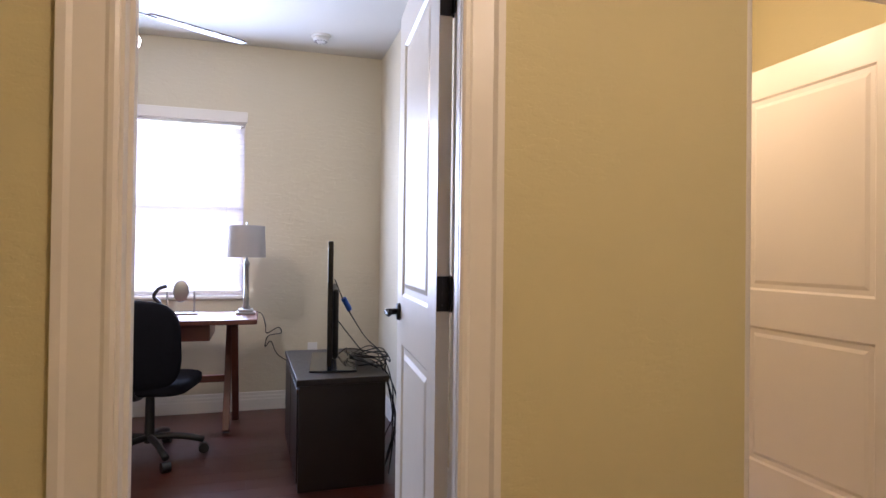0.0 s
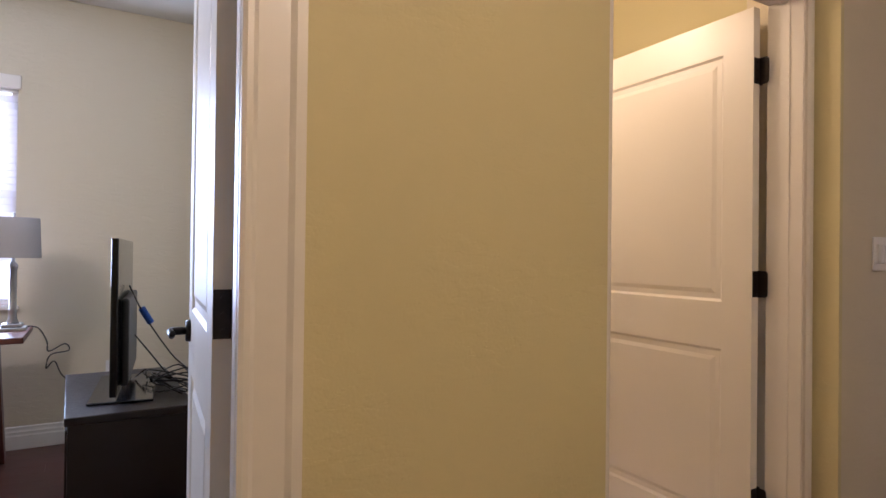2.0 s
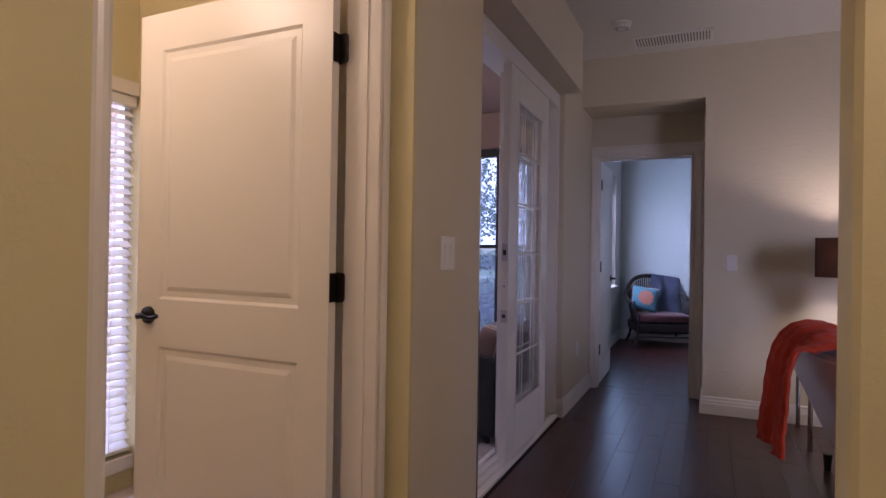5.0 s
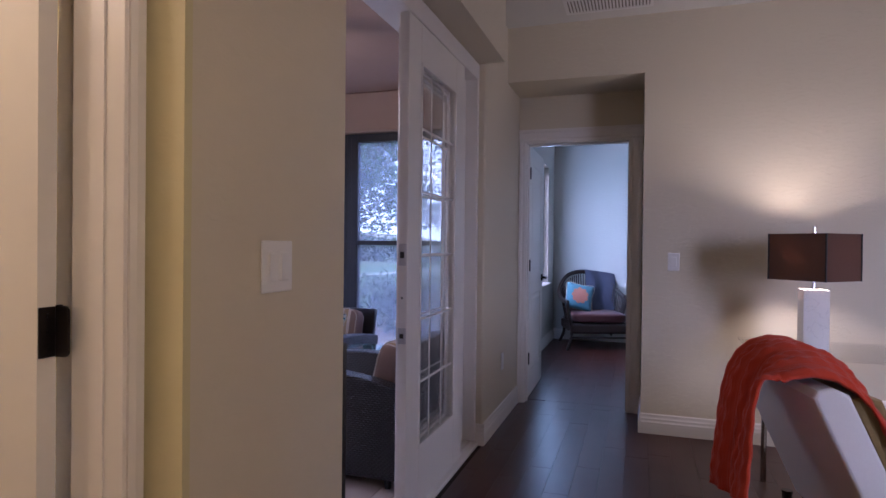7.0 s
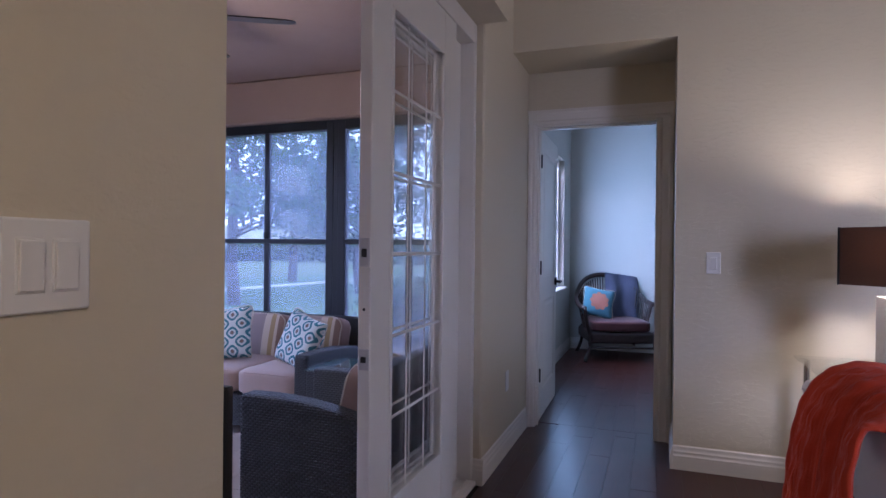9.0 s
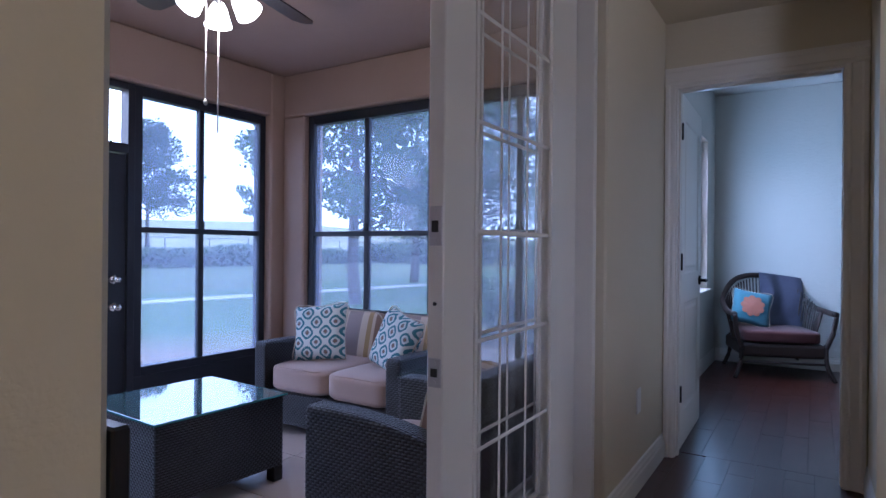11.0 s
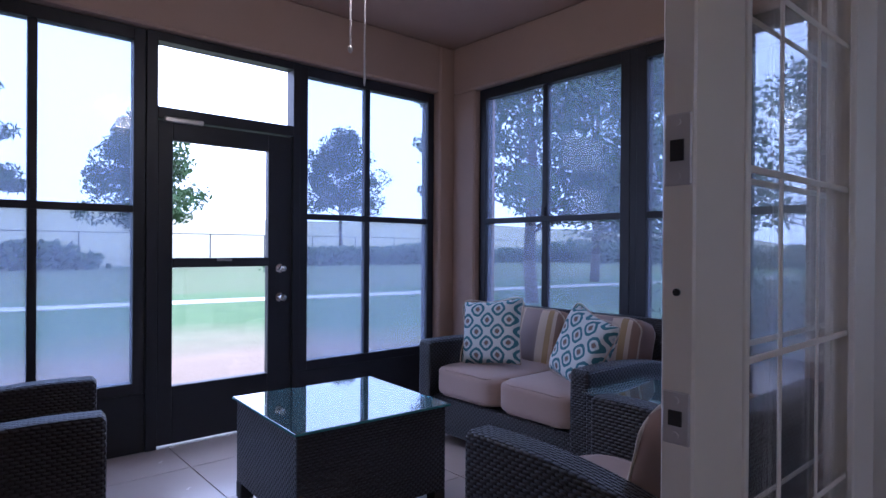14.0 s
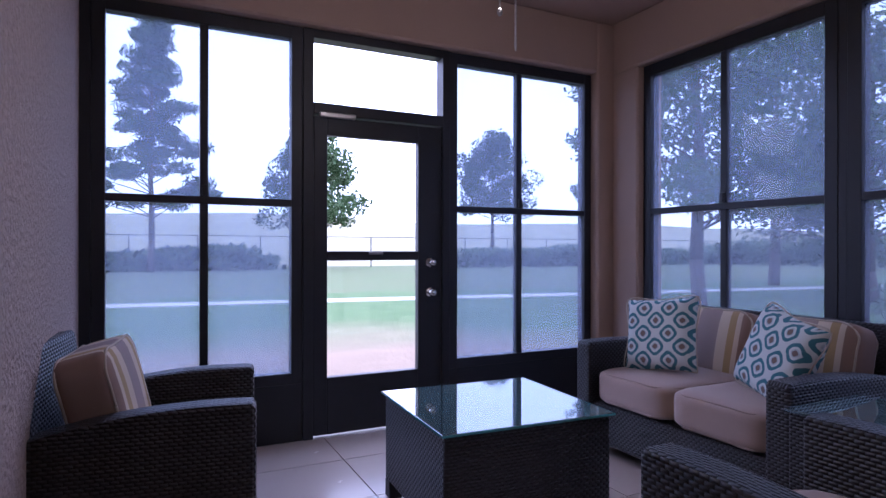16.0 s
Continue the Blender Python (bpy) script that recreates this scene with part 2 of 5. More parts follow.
M_CUSHION = cloth("beige_cushion", (0.46, 0.35, 0.31), 0.9, 500, 0.25, 0.0006)
M_STRIPE = stripes("striped_fabric")
M_DIAMOND = diamonds("diamond_fabric")
M_PIPING = cloth("cushion_piping", (0.55, 0.47, 0.38), 0.9, 400, 0.2, 0.0005)
M_PANE = glass("clear_glass")
M_VINYL = glass("hazy_vinyl_pane", (0.52, 0.56, 0.60), 0.115, (0.42, 0.48, 0.66), 0.08, 1.25)
M_TABLEGLASS = frosted_glass("table_glass", (0.30, 0.52, 0.56), (0.30, 0.52, 0.56), 0.32)
M_GLASSEDGE = plain("green_glass_edge", (0.10, 0.30, 0.30), 0.1)
M_CHROME = plain("chrome", (0.55, 0.55, 0.55), 0.2, 1.0, 0.03)
M_STEEL = plain("brushed_steel", (0.42, 0.41, 0.40), 0.35, 1.0, 0.05)
M_BLACK = plain("black_plastic", (0.012, 0.012, 0.013), 0.4)
M_SCREEN = plain("dark_screen", (0.006, 0.007, 0.010), 0.12)
M_BLACKCLOTH = plain("black_mesh_cloth", (0.008, 0.008, 0.012), 0.9, 0, 0.2, 40, 0.4, 300)
M_BLACKCLOTH.node_tree.nodes["Principled BSDF"].inputs["Specular IOR Level"].default_value = 0.12
M_NICKEL = plain("satin_nickel", (0.50, 0.48, 0.48), 0.45, 0.3, 0.05)
M_ESPRESSO = plain("espresso_wood", (0.014, 0.008, 0.007), 0.4, 0, 0.3, 12)
M_CHERRY = plain("cherry_wood", (0.11, 0.032, 0.020), 0.34, 0, 0.3, 14)
M_MARBLE = marble()
M_BROWNSHADE = shade_cloth("brown_shade_cloth", (0.15, 0.088, 0.066), 0.22)
M_GREYSHADE = shade_cloth("grey_shade_cloth", (0.36, 0.33, 0.31), 0.08)
M_ORANGE = cloth("orange_knit", (0.58, 0.055, 0.018), 0.95, 260, 0.8, 0.002)
M_OLIVE = cloth("olive_woven_fabric", (0.30, 0.21, 0.08), 0.9, 400, 0.8, 0.002)
M_LINEN = cloth("white_linen", (0.82, 0.78, 0.74), 0.9, 350, 0.3, 0.001)
M_SLAT = plain("white_blind_slat", (0.80, 0.80, 0.80), 0.45)
M_BLIND_LIT = shade_cloth("translucent_blind", (0.92, 0.92, 0.95), 0.8)
M_BULB = glow("lit_glass_shade", (1.0, 0.88, 0.72), 9.0)
M_FANBLADE = plain("dark_fan_blade", (0.035, 0.020, 0.015), 0.35, 0, 0.2, 10)
M_WHITE = plain("white_plastic", (0.74, 0.72, 0.70), 0.35, 0, 0.02)
M_LAWN = lawn()
M_BANK = plain("dry_bank_grass", (0.24, 0.23, 0.15), 0.95, 0, 0.35, 0.8)
M_CONCRETE = plain("concrete", (0.42, 0.40, 0.37), 0.85, 0, 0.1, 4)
M_BARK = plain("bark", (0.075, 0.058, 0.045), 0.9, 0, 0.3, 8, 0.8, 30, 0.01)
M_LEAF = leaves("oak_leaves", (0.030, 0.065, 0.024), (0.070, 0.12, 0.045))
M_NEEDLE = leaves("pine_needles", (0.025, 0.055, 0.028), (0.050, 0.095, 0.045))
M_SHRUB = leaves("shrub_leaves", (0.030, 0.060, 0.028), (0.075, 0.11, 0.05))
M_DARKWICKER2 = plain("brown_rattan", (0.030, 0.016, 0.012), 0.4, 0, 0.3, 20, 0.6, 90, 0.002)
M_MAROON = cloth("maroon_cushion", (0.085, 0.025, 0.022), 0.8, 300, 0.3, 0.001)
M_AQUA = cloth("aqua_fabric", (0.085, 0.20, 0.25), 0.9, 300, 0.3, 0.001)
M_CORAL = cloth("coral_print", (0.40, 0.15, 0.10), 0.9, 300, 0.3, 0.001)
M_GREYTHROW = cloth("grey_violet_knit", (0.085, 0.085, 0.125), 0.95, 45, 0.8, 0.004)
M_BLUE = plain("blue_tape", (0.02, 0.10, 0.50), 0.5)
M_BASKET = plain("brown_basket", (0.10, 0.035, 0.020), 0.6, 0, 0.3, 50, 0.5, 80, 0.002)
M_PAPER = plain("paper_stack", (0.55, 0.60, 0.68), 0.7)
M_WALLTILE = plain("pale_tile", (0.6, 0.55, 0.48), 0.3)


# ---- shape helpers ----
def bx(bm, x0, x1, y0, y1, z0, z1, bev=0.0, seg=1, m=None):
    made = bmesh.ops.create_cube(bm, size=1.0)["verts"]
    for v in made:
        v.co = Vector(((x0 + x1) / 2 + v.co.x * (x1 - x0), (y0 + y1) / 2 + v.co.y * (y1 - y0), (z0 + z1) / 2 + v.co.z * (z1 - z0)))
    if m is not None:
        bmesh.ops.transform(bm, matrix=m, verts=made)
    if bev:
        edges = list({e for v in made for e in v.link_edges})
        bmesh.ops.bevel(bm, geom=edges, offset=bev, segments=seg, affect="EDGES", profile=0.5)
    return bm


def cyl(bm, a, b, r0, r1=None, seg=16, cap=True):
    a, b = Vector(a), Vector(b)
    turn = (b - a).to_track_quat("Z", "Y").to_matrix().to_4x4()
    m = Matrix.Translation((a + b) / 2) @ turn
    bmesh.ops.create_cone(bm, cap_ends=cap, segments=seg, radius1=r0, radius2=r0 if r1 is None else r1, depth=(b - a).length, matrix=m)
    return bm


def lathe(bm, rings, center=(0, 0, 0), seg=24):
    rows = []
    for r, z in rings:
        rows.append([bm.verts.new((center[0] + r * math.cos(6.28318 * i / seg), center[1] + r * math.sin(6.28318 * i / seg), center[2] + z)) for i in range(seg)])
    for p, q in zip(rows, rows[1:]):
        for i in range(seg):
            bm.faces.new((p[i], p[(i + 1) % seg], q[(i + 1) % seg], q[i]))
    bm.faces.new(rows[0][::-1])
    bm.faces.new(rows[-1])
    return bm


def tube(bm, points, r, seg=6):
    """A bent rod through the points, smoothed."""
    pts = [Vector(p) for p in points]
    smooth = []
    n = len(pts)
    for i in range(n - 1):
        p0, p1, p2, p3 = pts[max(i - 1, 0)], pts[i], pts[i + 1], pts[min(i + 2, n - 1)]
        for k in range(5):
            u = k / 5
            smooth.append(0.5 * ((2 * p1) + (p2 - p0) * u + (2 * p0 - 5 * p1 + 4 * p2 - p3) * u * u + (3 * p1 - p0 - 3 * p2 + p3) * u ** 3))
    smooth.append(pts[-1])
    rings = []
    for i, p in enumerate(smooth):
        d = (smooth[min(i + 1, len(smooth) - 1)] - smooth[max(i - 1, 0)]).normalized()
        side = d.orthogonal() if abs(d.z) > 0.98 else d.cross(Vector((0, 0, 1)))
        side.normalize()
        up = side.cross(d)
        rings.append([bm.verts.new(p + side * (r * math.cos(6.28318 * k / seg)) + up * (r * math.sin(6.28318 * k / seg))) for k in range(seg)])
    for p, q in zip(rings, rings[1:]):
        for k in range(seg):
            bm.faces.new((p[k], p[(k + 1) % seg], q[(k + 1) % seg], q[k]))
    bm.faces.new(rings[0][::-1])
    bm.faces.new(rings[-1])
    return bm


def soft_box(bm, w, d, h, m=None, power=7.0, cuts=9, crown=0.0, seed=0):
    """A stuffed cushion: a rounded box with crowned faces."""
    bmesh.ops.create_cube(bm, size=2.0)
    bmesh.ops.subdivide_edges(bm, edges=list(bm.edges), cuts=cuts, use_grid_fill=True)
    verts = list(bm.verts)
    for v in verts:
        a, b, c = v.co
        k = (abs(a) ** power + abs(b) ** power + abs(c) ** power) ** (1 / power)
        a, b, c = a / k, b / k, c / k
        dome = 1 + crown * (1 - a * a) * (1 - b * b)
        wob = 0.012 * noise.noise(Vector((a * 2 + seed, b * 2, c * 2)))
        v.co = Vector((a * w / 2, b * d / 2, c * h / 2 * dome + wob * min(w, d) * 0.6))
    if m is not None:
        bmesh.ops.transform(bm, matrix=m, verts=verts)
    return bm


def throw_pillow(bm, w, h, t):
    """A square pillow standing in x and z, pinched at its rim."""
    n = 14
    for side in (-1, 1):
        grid = []
        for i in range(n + 1):
            row = []
            for j in range(n + 1):
                a, b = 2 * i / n - 1, 2 * j / n - 1
                thick = (max(0, 1 - a ** 4) * max(0, 1 - b ** 4)) ** 0.5
                pull = 1 - 0.06 * (1 - a * a) * abs(b) ** 3 - 0.0
                pull2 = 1 - 0.06 * (1 - b * b) * abs(a) ** 3
                y = side * (t / 2) * thick * (1 + 0.12 * noise.noise(Vector((a * 2, b * 2, side))))
                row.append(bm.verts.new((a * w / 2 * pull2, y, b * h / 2 * pull)))
            grid.append(row)
        for i in range(n):
            for j in range(n):
                q = (grid[i][j], grid[i + 1][j], grid[i + 1][j + 1], grid[i][j + 1])
                bm.faces.new(q if side < 0 else q[::-1])
    bmesh.ops.remove_doubles(bm, verts=bm.verts, dist=0.0005)
    return bm


def part(name, bm, material, parent=None, label="", kind="", smooth=False, place=None):
    me = bpy.data.meshes.new(name)
    bm.normal_update()
    bm.to_mesh(me)
    bm.free()
    me.materials.append(material)
    if smooth:
        me.polygons.foreach_set("use_smooth", [True] * len(me.polygons))
    ob = new(name, me)
    if place is not None:
        ob.matrix_basis = place
    if parent is not None:
        ob.parent = parent
    return tagged(ob, label, kind=kind)


def B():
    return bmesh.new()


def thing(name, label, category, place=None, group="", kind=""):
    ob = new(name)
    ob.empty_display_size = 0.1
    if place is not None:
        ob.matrix_basis = place
    return tagged(ob, label, category, group, kind)


def structure(name, boxes, material, label, bev=0.0):
    bm = B()
    for b in boxes:
        bx(bm, *b, bev)
    return tagged(part(name, bm, material), label, kind="structure")


# ---- large structure ----
YA, YB, YBATH = 1.28, 1.40, 1.357
H_DEN = 2.75
structure("wall_hall_north", [(-1.5, 0.157, YA, 1.40, 0, 2.75), (0.157, 0.915, YA, 1.40, 2.05, 2.75), (0.915, 1.718, YA, 1.40, 0, 2.75), (1.61, 1.718, 1.40, 1.60, 0, 2.75)], M_YELLOW, "yellow painted plaster wall with orange peel texture")
structure("wall_bath", [(1.721, 1.795, YBATH, 1.46, 0, 2.75), (1.795, 2.70, YBATH, 1.46, 2.05, 2.75), (2.70, 2.728, YBATH, 1.46, 0, 2.75)], M_YELLOW, "yellow painted wall round the bathroom door")
# This strip's yellow stands for hall light that falls on the corner.
structure("wall_corner", [(2.728, 2.7475, 1.262, 1.37, 0, 2.75)], M_YELLOW, "wall corner coloured yellow for the hall light on it")
structure("wall_switch", [(2.7485, 3.375, YA, 1.60, 0, 2.80)], M_CREAM, "beige painted wall with a two-gang switch", 0.012)
structure("wall_header", [(3.375, 5.40, YA, 1.60, 2.34, 2.80)], M_CREAM, "beige painted header over the sliding doors")
structure("wall_pier", [(5.403, 6.48, YB, 1.60, 0, 2.80)], M_CREAM, "beige painted wall beyond the sliding doors", 0.008)
structure("wall_living_east", [(6.018, 6.25, -3.2, 0.475, 0, 2.80), (6.018, 6.48, 0.475, YB, 2.384, 2.80), (6.25, 6.48, 0.35, 0.475, 0, 2.80)], M_CREAM, "beige painted wall behind the table lamp")
structure("wall_doorway", [(6.48, 6.60, -3.2, 0.568, 0, 2.80), (6.48, 6.60, 1.348, 1.60, 0, 2.80), (6.48, 6.60, 0.568, 1.348, 2.035, 2.80)], M_CREAM, "beige painted wall round a doorway")
structure("wall_hall_end", [(2.30, 2.44, -1.8, 0.222, 0, 2.80)], M_YELLOW, "yellow textured wall end at the hall mouth", 0.012)
# Holds an opening added out of view for the living room fill.
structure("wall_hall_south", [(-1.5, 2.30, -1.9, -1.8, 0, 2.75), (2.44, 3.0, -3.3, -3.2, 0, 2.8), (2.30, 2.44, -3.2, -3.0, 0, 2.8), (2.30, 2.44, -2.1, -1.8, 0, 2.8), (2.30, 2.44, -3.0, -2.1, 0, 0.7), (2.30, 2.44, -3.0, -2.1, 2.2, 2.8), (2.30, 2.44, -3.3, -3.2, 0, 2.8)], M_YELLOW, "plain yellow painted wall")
structure("wall_hall_west", [(-1.6, -1.5, -1.9, 1.40, 0, 2.75)], M_YELLOW, "plain yellow painted wall")
structure("wall_living_south", [(3.0, 6.6, -3.3, -3.2, 0, 2.80)], M_CREAM, "plain beige painted wall")
structure("wall_office_east", [(1.30, 1.42, 1.40, 4.50, 0, 2.66)], M_CREAM, "cream painted office wall")
WX0, WX1, WZ0, WZ1 = -0.555, 0.30, 0.83, 2.13
structure("wall_office_north", [(-2.6, WX0, 4.50, 4.68, 0, 2.66), (WX1, 1.42, 4.50, 4.68, 0, 2.66), (WX0, WX1, 4.50, 4.68, 0, WZ0), (WX0, WX1, 4.50, 4.68, WZ1, 2.66)], M_CREAM, "cream painted office wall with a window")
structure("wall_office_west", [(-2.7, -2.6, 1.40, 4.68, 0, 2.66), (-2.6, -1.5, 1.34, 1.40, 0, 2.66)], M_CREAM, "cream painted office wall")
BX0, BX1, BZ0, BZ1, BY = 2.55, 3.20, 0.16, 1.93, 3.05
structure("wall_bath_back", [(1.42, BX0, BY, BY + 0.12, 0, 2.75), (BX0, BX1, BY, BY + 0.12, BZ1, 2.75), (BX0, BX1, BY, BY + 0.12, 0, BZ0)], M_YELLOW, "yellow painted bathroom wall with a tall window")
structure("wall_bath_east", [(3.20, 3.24, 1.60, BY + 0.12, 0, 2.75)], M_YELLOW, "yellow painted bathroom wall")
structure("wall_porch_west", [(3.244, 3.335, 1.60, 4.40, -0.02, 2.50)], M_STUCCO, "rough tan stucco wall")
structure("wall_porch_south", [(3.336, 3.375, 1.603, 1.68, 0, 2.50), (3.375, 5.40, 1.603, 1.68, 2.34, 2.50), (5.40, 6.60, 1.603, 1.68, 0, 2.50)], M_STUCCO, "tan stucco wall round the sliding doors")
structure("wall_porch_north", [(3.29, 6.26, 4.30, 4.50, 2.165, 2.50), (6.26, 6.60, 4.30, 4.50, 0, 2.50)], M_PORCHWALL, "tan painted porch wall over the screens", 0.012)
structure("wall_porch_east", [(6.38, 6.60, 1.68, 4.297, 2.165, 2.50), (6.38, 6.60, 4.07, 4.297, 0, 2.165), (6.38, 6.60, 1.68, 1.72, 0, 2.165)], M_PORCHWALL, "tan painted porch wall over the screens", 0.012)
structure("wall_den_north", [(6.60, 8.1, 1.58, 1.70, 0, H_DEN), (9.30, 9.80, 1.58, 1.70, 0, H_DEN), (8.1, 9.30, 1.58, 1.70, 0, 0.77), (8.1, 9.30, 1.58, 1.70, 2.20, H_DEN)], M_DEN, "pale painted wall with a window")
structure("wall_den_east", [(9.80, 9.90, -2.0, 1.70, 0, H_DEN)], M_DEN, "pale painted wall behind the rattan armchair")
structure("wall_den_south", [(6.60, 10.2, -2.1, -2.0, 0, H_DEN)], M_DEN, "plain pale painted wall")
structure("ceiling_hall", [(-1.6, 2.44, -1.9, 1.40, 2.753, 2.85)], M_CEIL, "white hall ceiling")
structure("ceiling_living", [(2.44, 6.60, -3.3, 1.60, 2.768, 2.9), (2.30, 2.44, -1.8, 1.28, 2.768, 2.9)], M_CEIL, "white living room ceiling")
structure("ceiling_office", [(-2.7, 1.42, 1.403, 4.68, 2.663, 2.76)], M_CEIL, "white office ceiling")
structure("ceiling_bath", [(1.423, 3.24, 1.463, 3.17, 2.753, 2.85)], M_CEIL, "white bathroom ceiling")
structure("ceiling_porch", [(3.24, 6.60, 1.603, 4.50, 2.503, 2.6)], M_PORCHWALL, "tan painted porch ceiling")
structure("ceiling_den", [(6.60, 10.2, -2.1, 1.70, 2.753, 2.85)], M_CEIL, "white ceiling of the far room")
floor = structure("floor", [(-2.7, 10.2, -3.3, 1.46, -0.12, -0.006), (-2.7, 1.42, 1.46, 4.68, -0.12, -0.006), (6.6, 10.2, 1.46, 1.7, -0.12, -0.006)], M_SUB, "dark brown wood plank floor")
bath_floor = structure("floor_bath", [(1.423, 3.24, 1.463, 3.17, -0.12, 0.0)], M_TILE, "beige tiled bathroom floor")
porch_floor = structure("floor_porch", [(3.24, 6.62, 1.463, 4.52, -0.12, -0.006)], M_GROUT, "beige square-tiled porch floor")


# ---- trim ----
def profile_run(bm, points, a, b, out):
    """Sweeps a profile of (outward, up) points from a to b; out is the outward direction."""
    a, b, out = Vector(a), Vector(b), Vector(out)
    r1 = [bm.verts.new(a + out * o + Vector((0, 0, z))) for o, z in points]
    r2 = [bm.verts.new(b + out * o + Vector((0, 0, z))) for o, z in points]
    n = len(points)
    for i in range(n):
        bm.faces.new((r1[i], r1[(i + 1) % n], r2[(i + 1) % n], r2[i]))
    bm.faces.new(r1[::-1])
    bm.faces.new(r2)
    bmesh.ops.recalc_face_normals(bm, faces=bm.faces)


BASE = [(0.001, 0), (0.016, 0), (0.016, 0.075), (0.012, 0.085), (0.012, 0.098), (0.008, 0.108), (0.007, 0.125), (0.001, 0.132)]


def baseboard(runs, label="white moulded baseboard"):
    bm = B()
    for a, b, out in runs:
        profile_run(bm, BASE, a, b, out)
    tagged(part("baseboard", bm, M_TRIM), label, kind="structure")


baseboard([((5.403, YB, 0), (6.465, YB, 0), (0, -1, 0)), ((5.403, 1.50, 0), (5.403, YB - 0.016, 0), (-1, 0, 0))])
baseboard([((6.018, -3.2, 0), (6.018, 0.475, 0), (-1, 0, 0)), ((6.002, 0.475, 0), (6.465, 0.475, 0), (0, 1, 0))])
baseboard([((-2.6, 4.50, 0), (1.30, 4.50, 0), (0, -1, 0)), ((1.30, 1.47, 0), (1.30, 4.484, 0), (-1, 0, 0))])
baseboard([((6.62, 1.58, 0), (9.8, 1.58, 0), (0, -1, 0)), ((9.8, -2, 0), (9.8, 1.564, 0), (-1, 0, 0))])
baseboard([((0.99, YA, 0), (1.70, YA, 0), (0, -1, 0)), ((2.74, YA, 0), (3.375, YA, 0), (0, -1, 0)), ((-1.5, YA, 0), (0.08, YA, 0), (0, -1, 0))])
baseboard([((2.30, -1.8, 0), (2.30, 0.222, 0), (-1, 0, 0))])


def casing_bar(bm, m, length, width):
    """A moulded casing bar along local z, its inner edge at x = 0, proud towards local -y."""
    prof = [(0, 0), (0, -0.010), (0.008, -0.013), (0.018, -0.013), (0.026, -0.009), (width - 0.028, -0.014), (width - 0.018, -0.020), (width, -0.020), (width, 0)]
    r1 = [bm.verts.new(m @ Vector((x, y, 0))) for x, y in prof]
    r2 = [bm.verts.new(m @ Vector((x, y, length))) for x, y in prof]
    n = len(prof)
    for i in range(n):
        bm.faces.new((r1[i], r1[(i + 1) % n], r2[(i + 1) % n], r2[i]))
    bm.faces.new(r1[::-1])
    bm.faces.new(r2)


def door_surround(name, place, width, depth, height, label, left=0.10, right=0.10, thick=0.0):
    """Jambs, stop and casing of an opening; local x across, the front at y = 0, the depth towards +y."""
    root = tagged(new(name), label, kind="structure")
    root.matrix_basis = place
    bm = B()
    for x0, x1 in ((0, 0.012), (width - 0.012, width)):
        bx(bm, x0, x1, -0.001, depth, 0, height, 0.001)
    if thick:
        bx(bm, width - thick, width - 0.012, -0.001, 0.03, 0, height - 0.015, 0.002)
    part("jamb", bm, M_TRIM, root)
    bm = B()
    bx(bm, 0.012, width - 0.012, -0.001, depth, height - 0.014, height, 0.001)
    part("head_jamb", bm, M_TRIM, root)
    bm = B()
    bx(bm, 0.012, 0.022, depth * 0.35, depth * 0.62, 0, height - 0.014)
    bx(bm, width - 0.016, width - 0.012, depth * 0.35, depth * 0.62, 0, height - 0.014)
    bx(bm, 0.022, width - 0.022, depth * 0.35, depth * 0.62, height - 0.026, height - 0.014)
    part("door_stop", bm, M_TRIM, root)
    bm = B()
    if left:
        casing_bar(bm, Matrix.Translation((0.004, -0.001, 0)) @ Matrix.Diagonal((-1, 1, 1, 1)), height, left)
    if right:
        casing_bar(bm, Matrix.Translation((width - 0.004 - thick * 0.85, -0.001, 0)), height, right)
    m = Matrix.Translation((-left, -0.001, height)) @ Matrix(((0, 0, 1, 0), (0, 1, 0, 0), (1, 0, 0, 0), (0, 0, 0, 1)))
    casing_bar(bm, m, width + left + right, 0.095)
    bmesh.ops.recalc_face_normals(bm, faces=bm.faces)
    part("casing", bm, M_TRIM, root)
    return root


def raised_field(bm, x0, x1, z0, z1, y, s):
    """A recessed and raised panel as nested rings; s is the outward side in y."""
    rings = [(0.0, 0.0), (0.010, -0.007), (0.030, -0.007), (0.046, -0.002)]
    loops = []
    for inset, d in rings:
        yy = y + s * d
        loops.append([bm.verts.new((x, yy, z)) for x, z in ((x0 + inset, z0 + inset), (x1 - inset, z0 + inset), (x1 - inset, z1 - inset), (x0 + inset, z1 - inset))])
    for p, q in zip(loops, loops[1:]):
        for i in range(4):
            bm.faces.new((p[i], p[(i + 1) % 4], q[(i + 1) % 4], q[i]))
    bm.faces.new(loops[-1])


def lever(parent, x, z, side, y_face, towards):
    bm = B()
    cyl(bm, (x, y_face, z), (x, y_face + side * 0.012, z), 0.032, 0.029, 24)
    cyl(bm, (x, y_face + side * 0.010, z), (x, y_face + side * 0.050, z), 0.011, 0.011, 12)
    tube(bm, [(x, y_face + side * 0.050, z), (x + towards * 0.03, y_face + side * 0.052, z + 0.004), (x + towards * 0.07, y_face + side * 0.050, z - 0.004), (x + towards * 0.10, y_face + side * 0.048, z + 0.006)], 0.008, 8)
    part("lever_handle", bm, M_BRONZE, parent, "dark bronze lever handle", smooth=True)


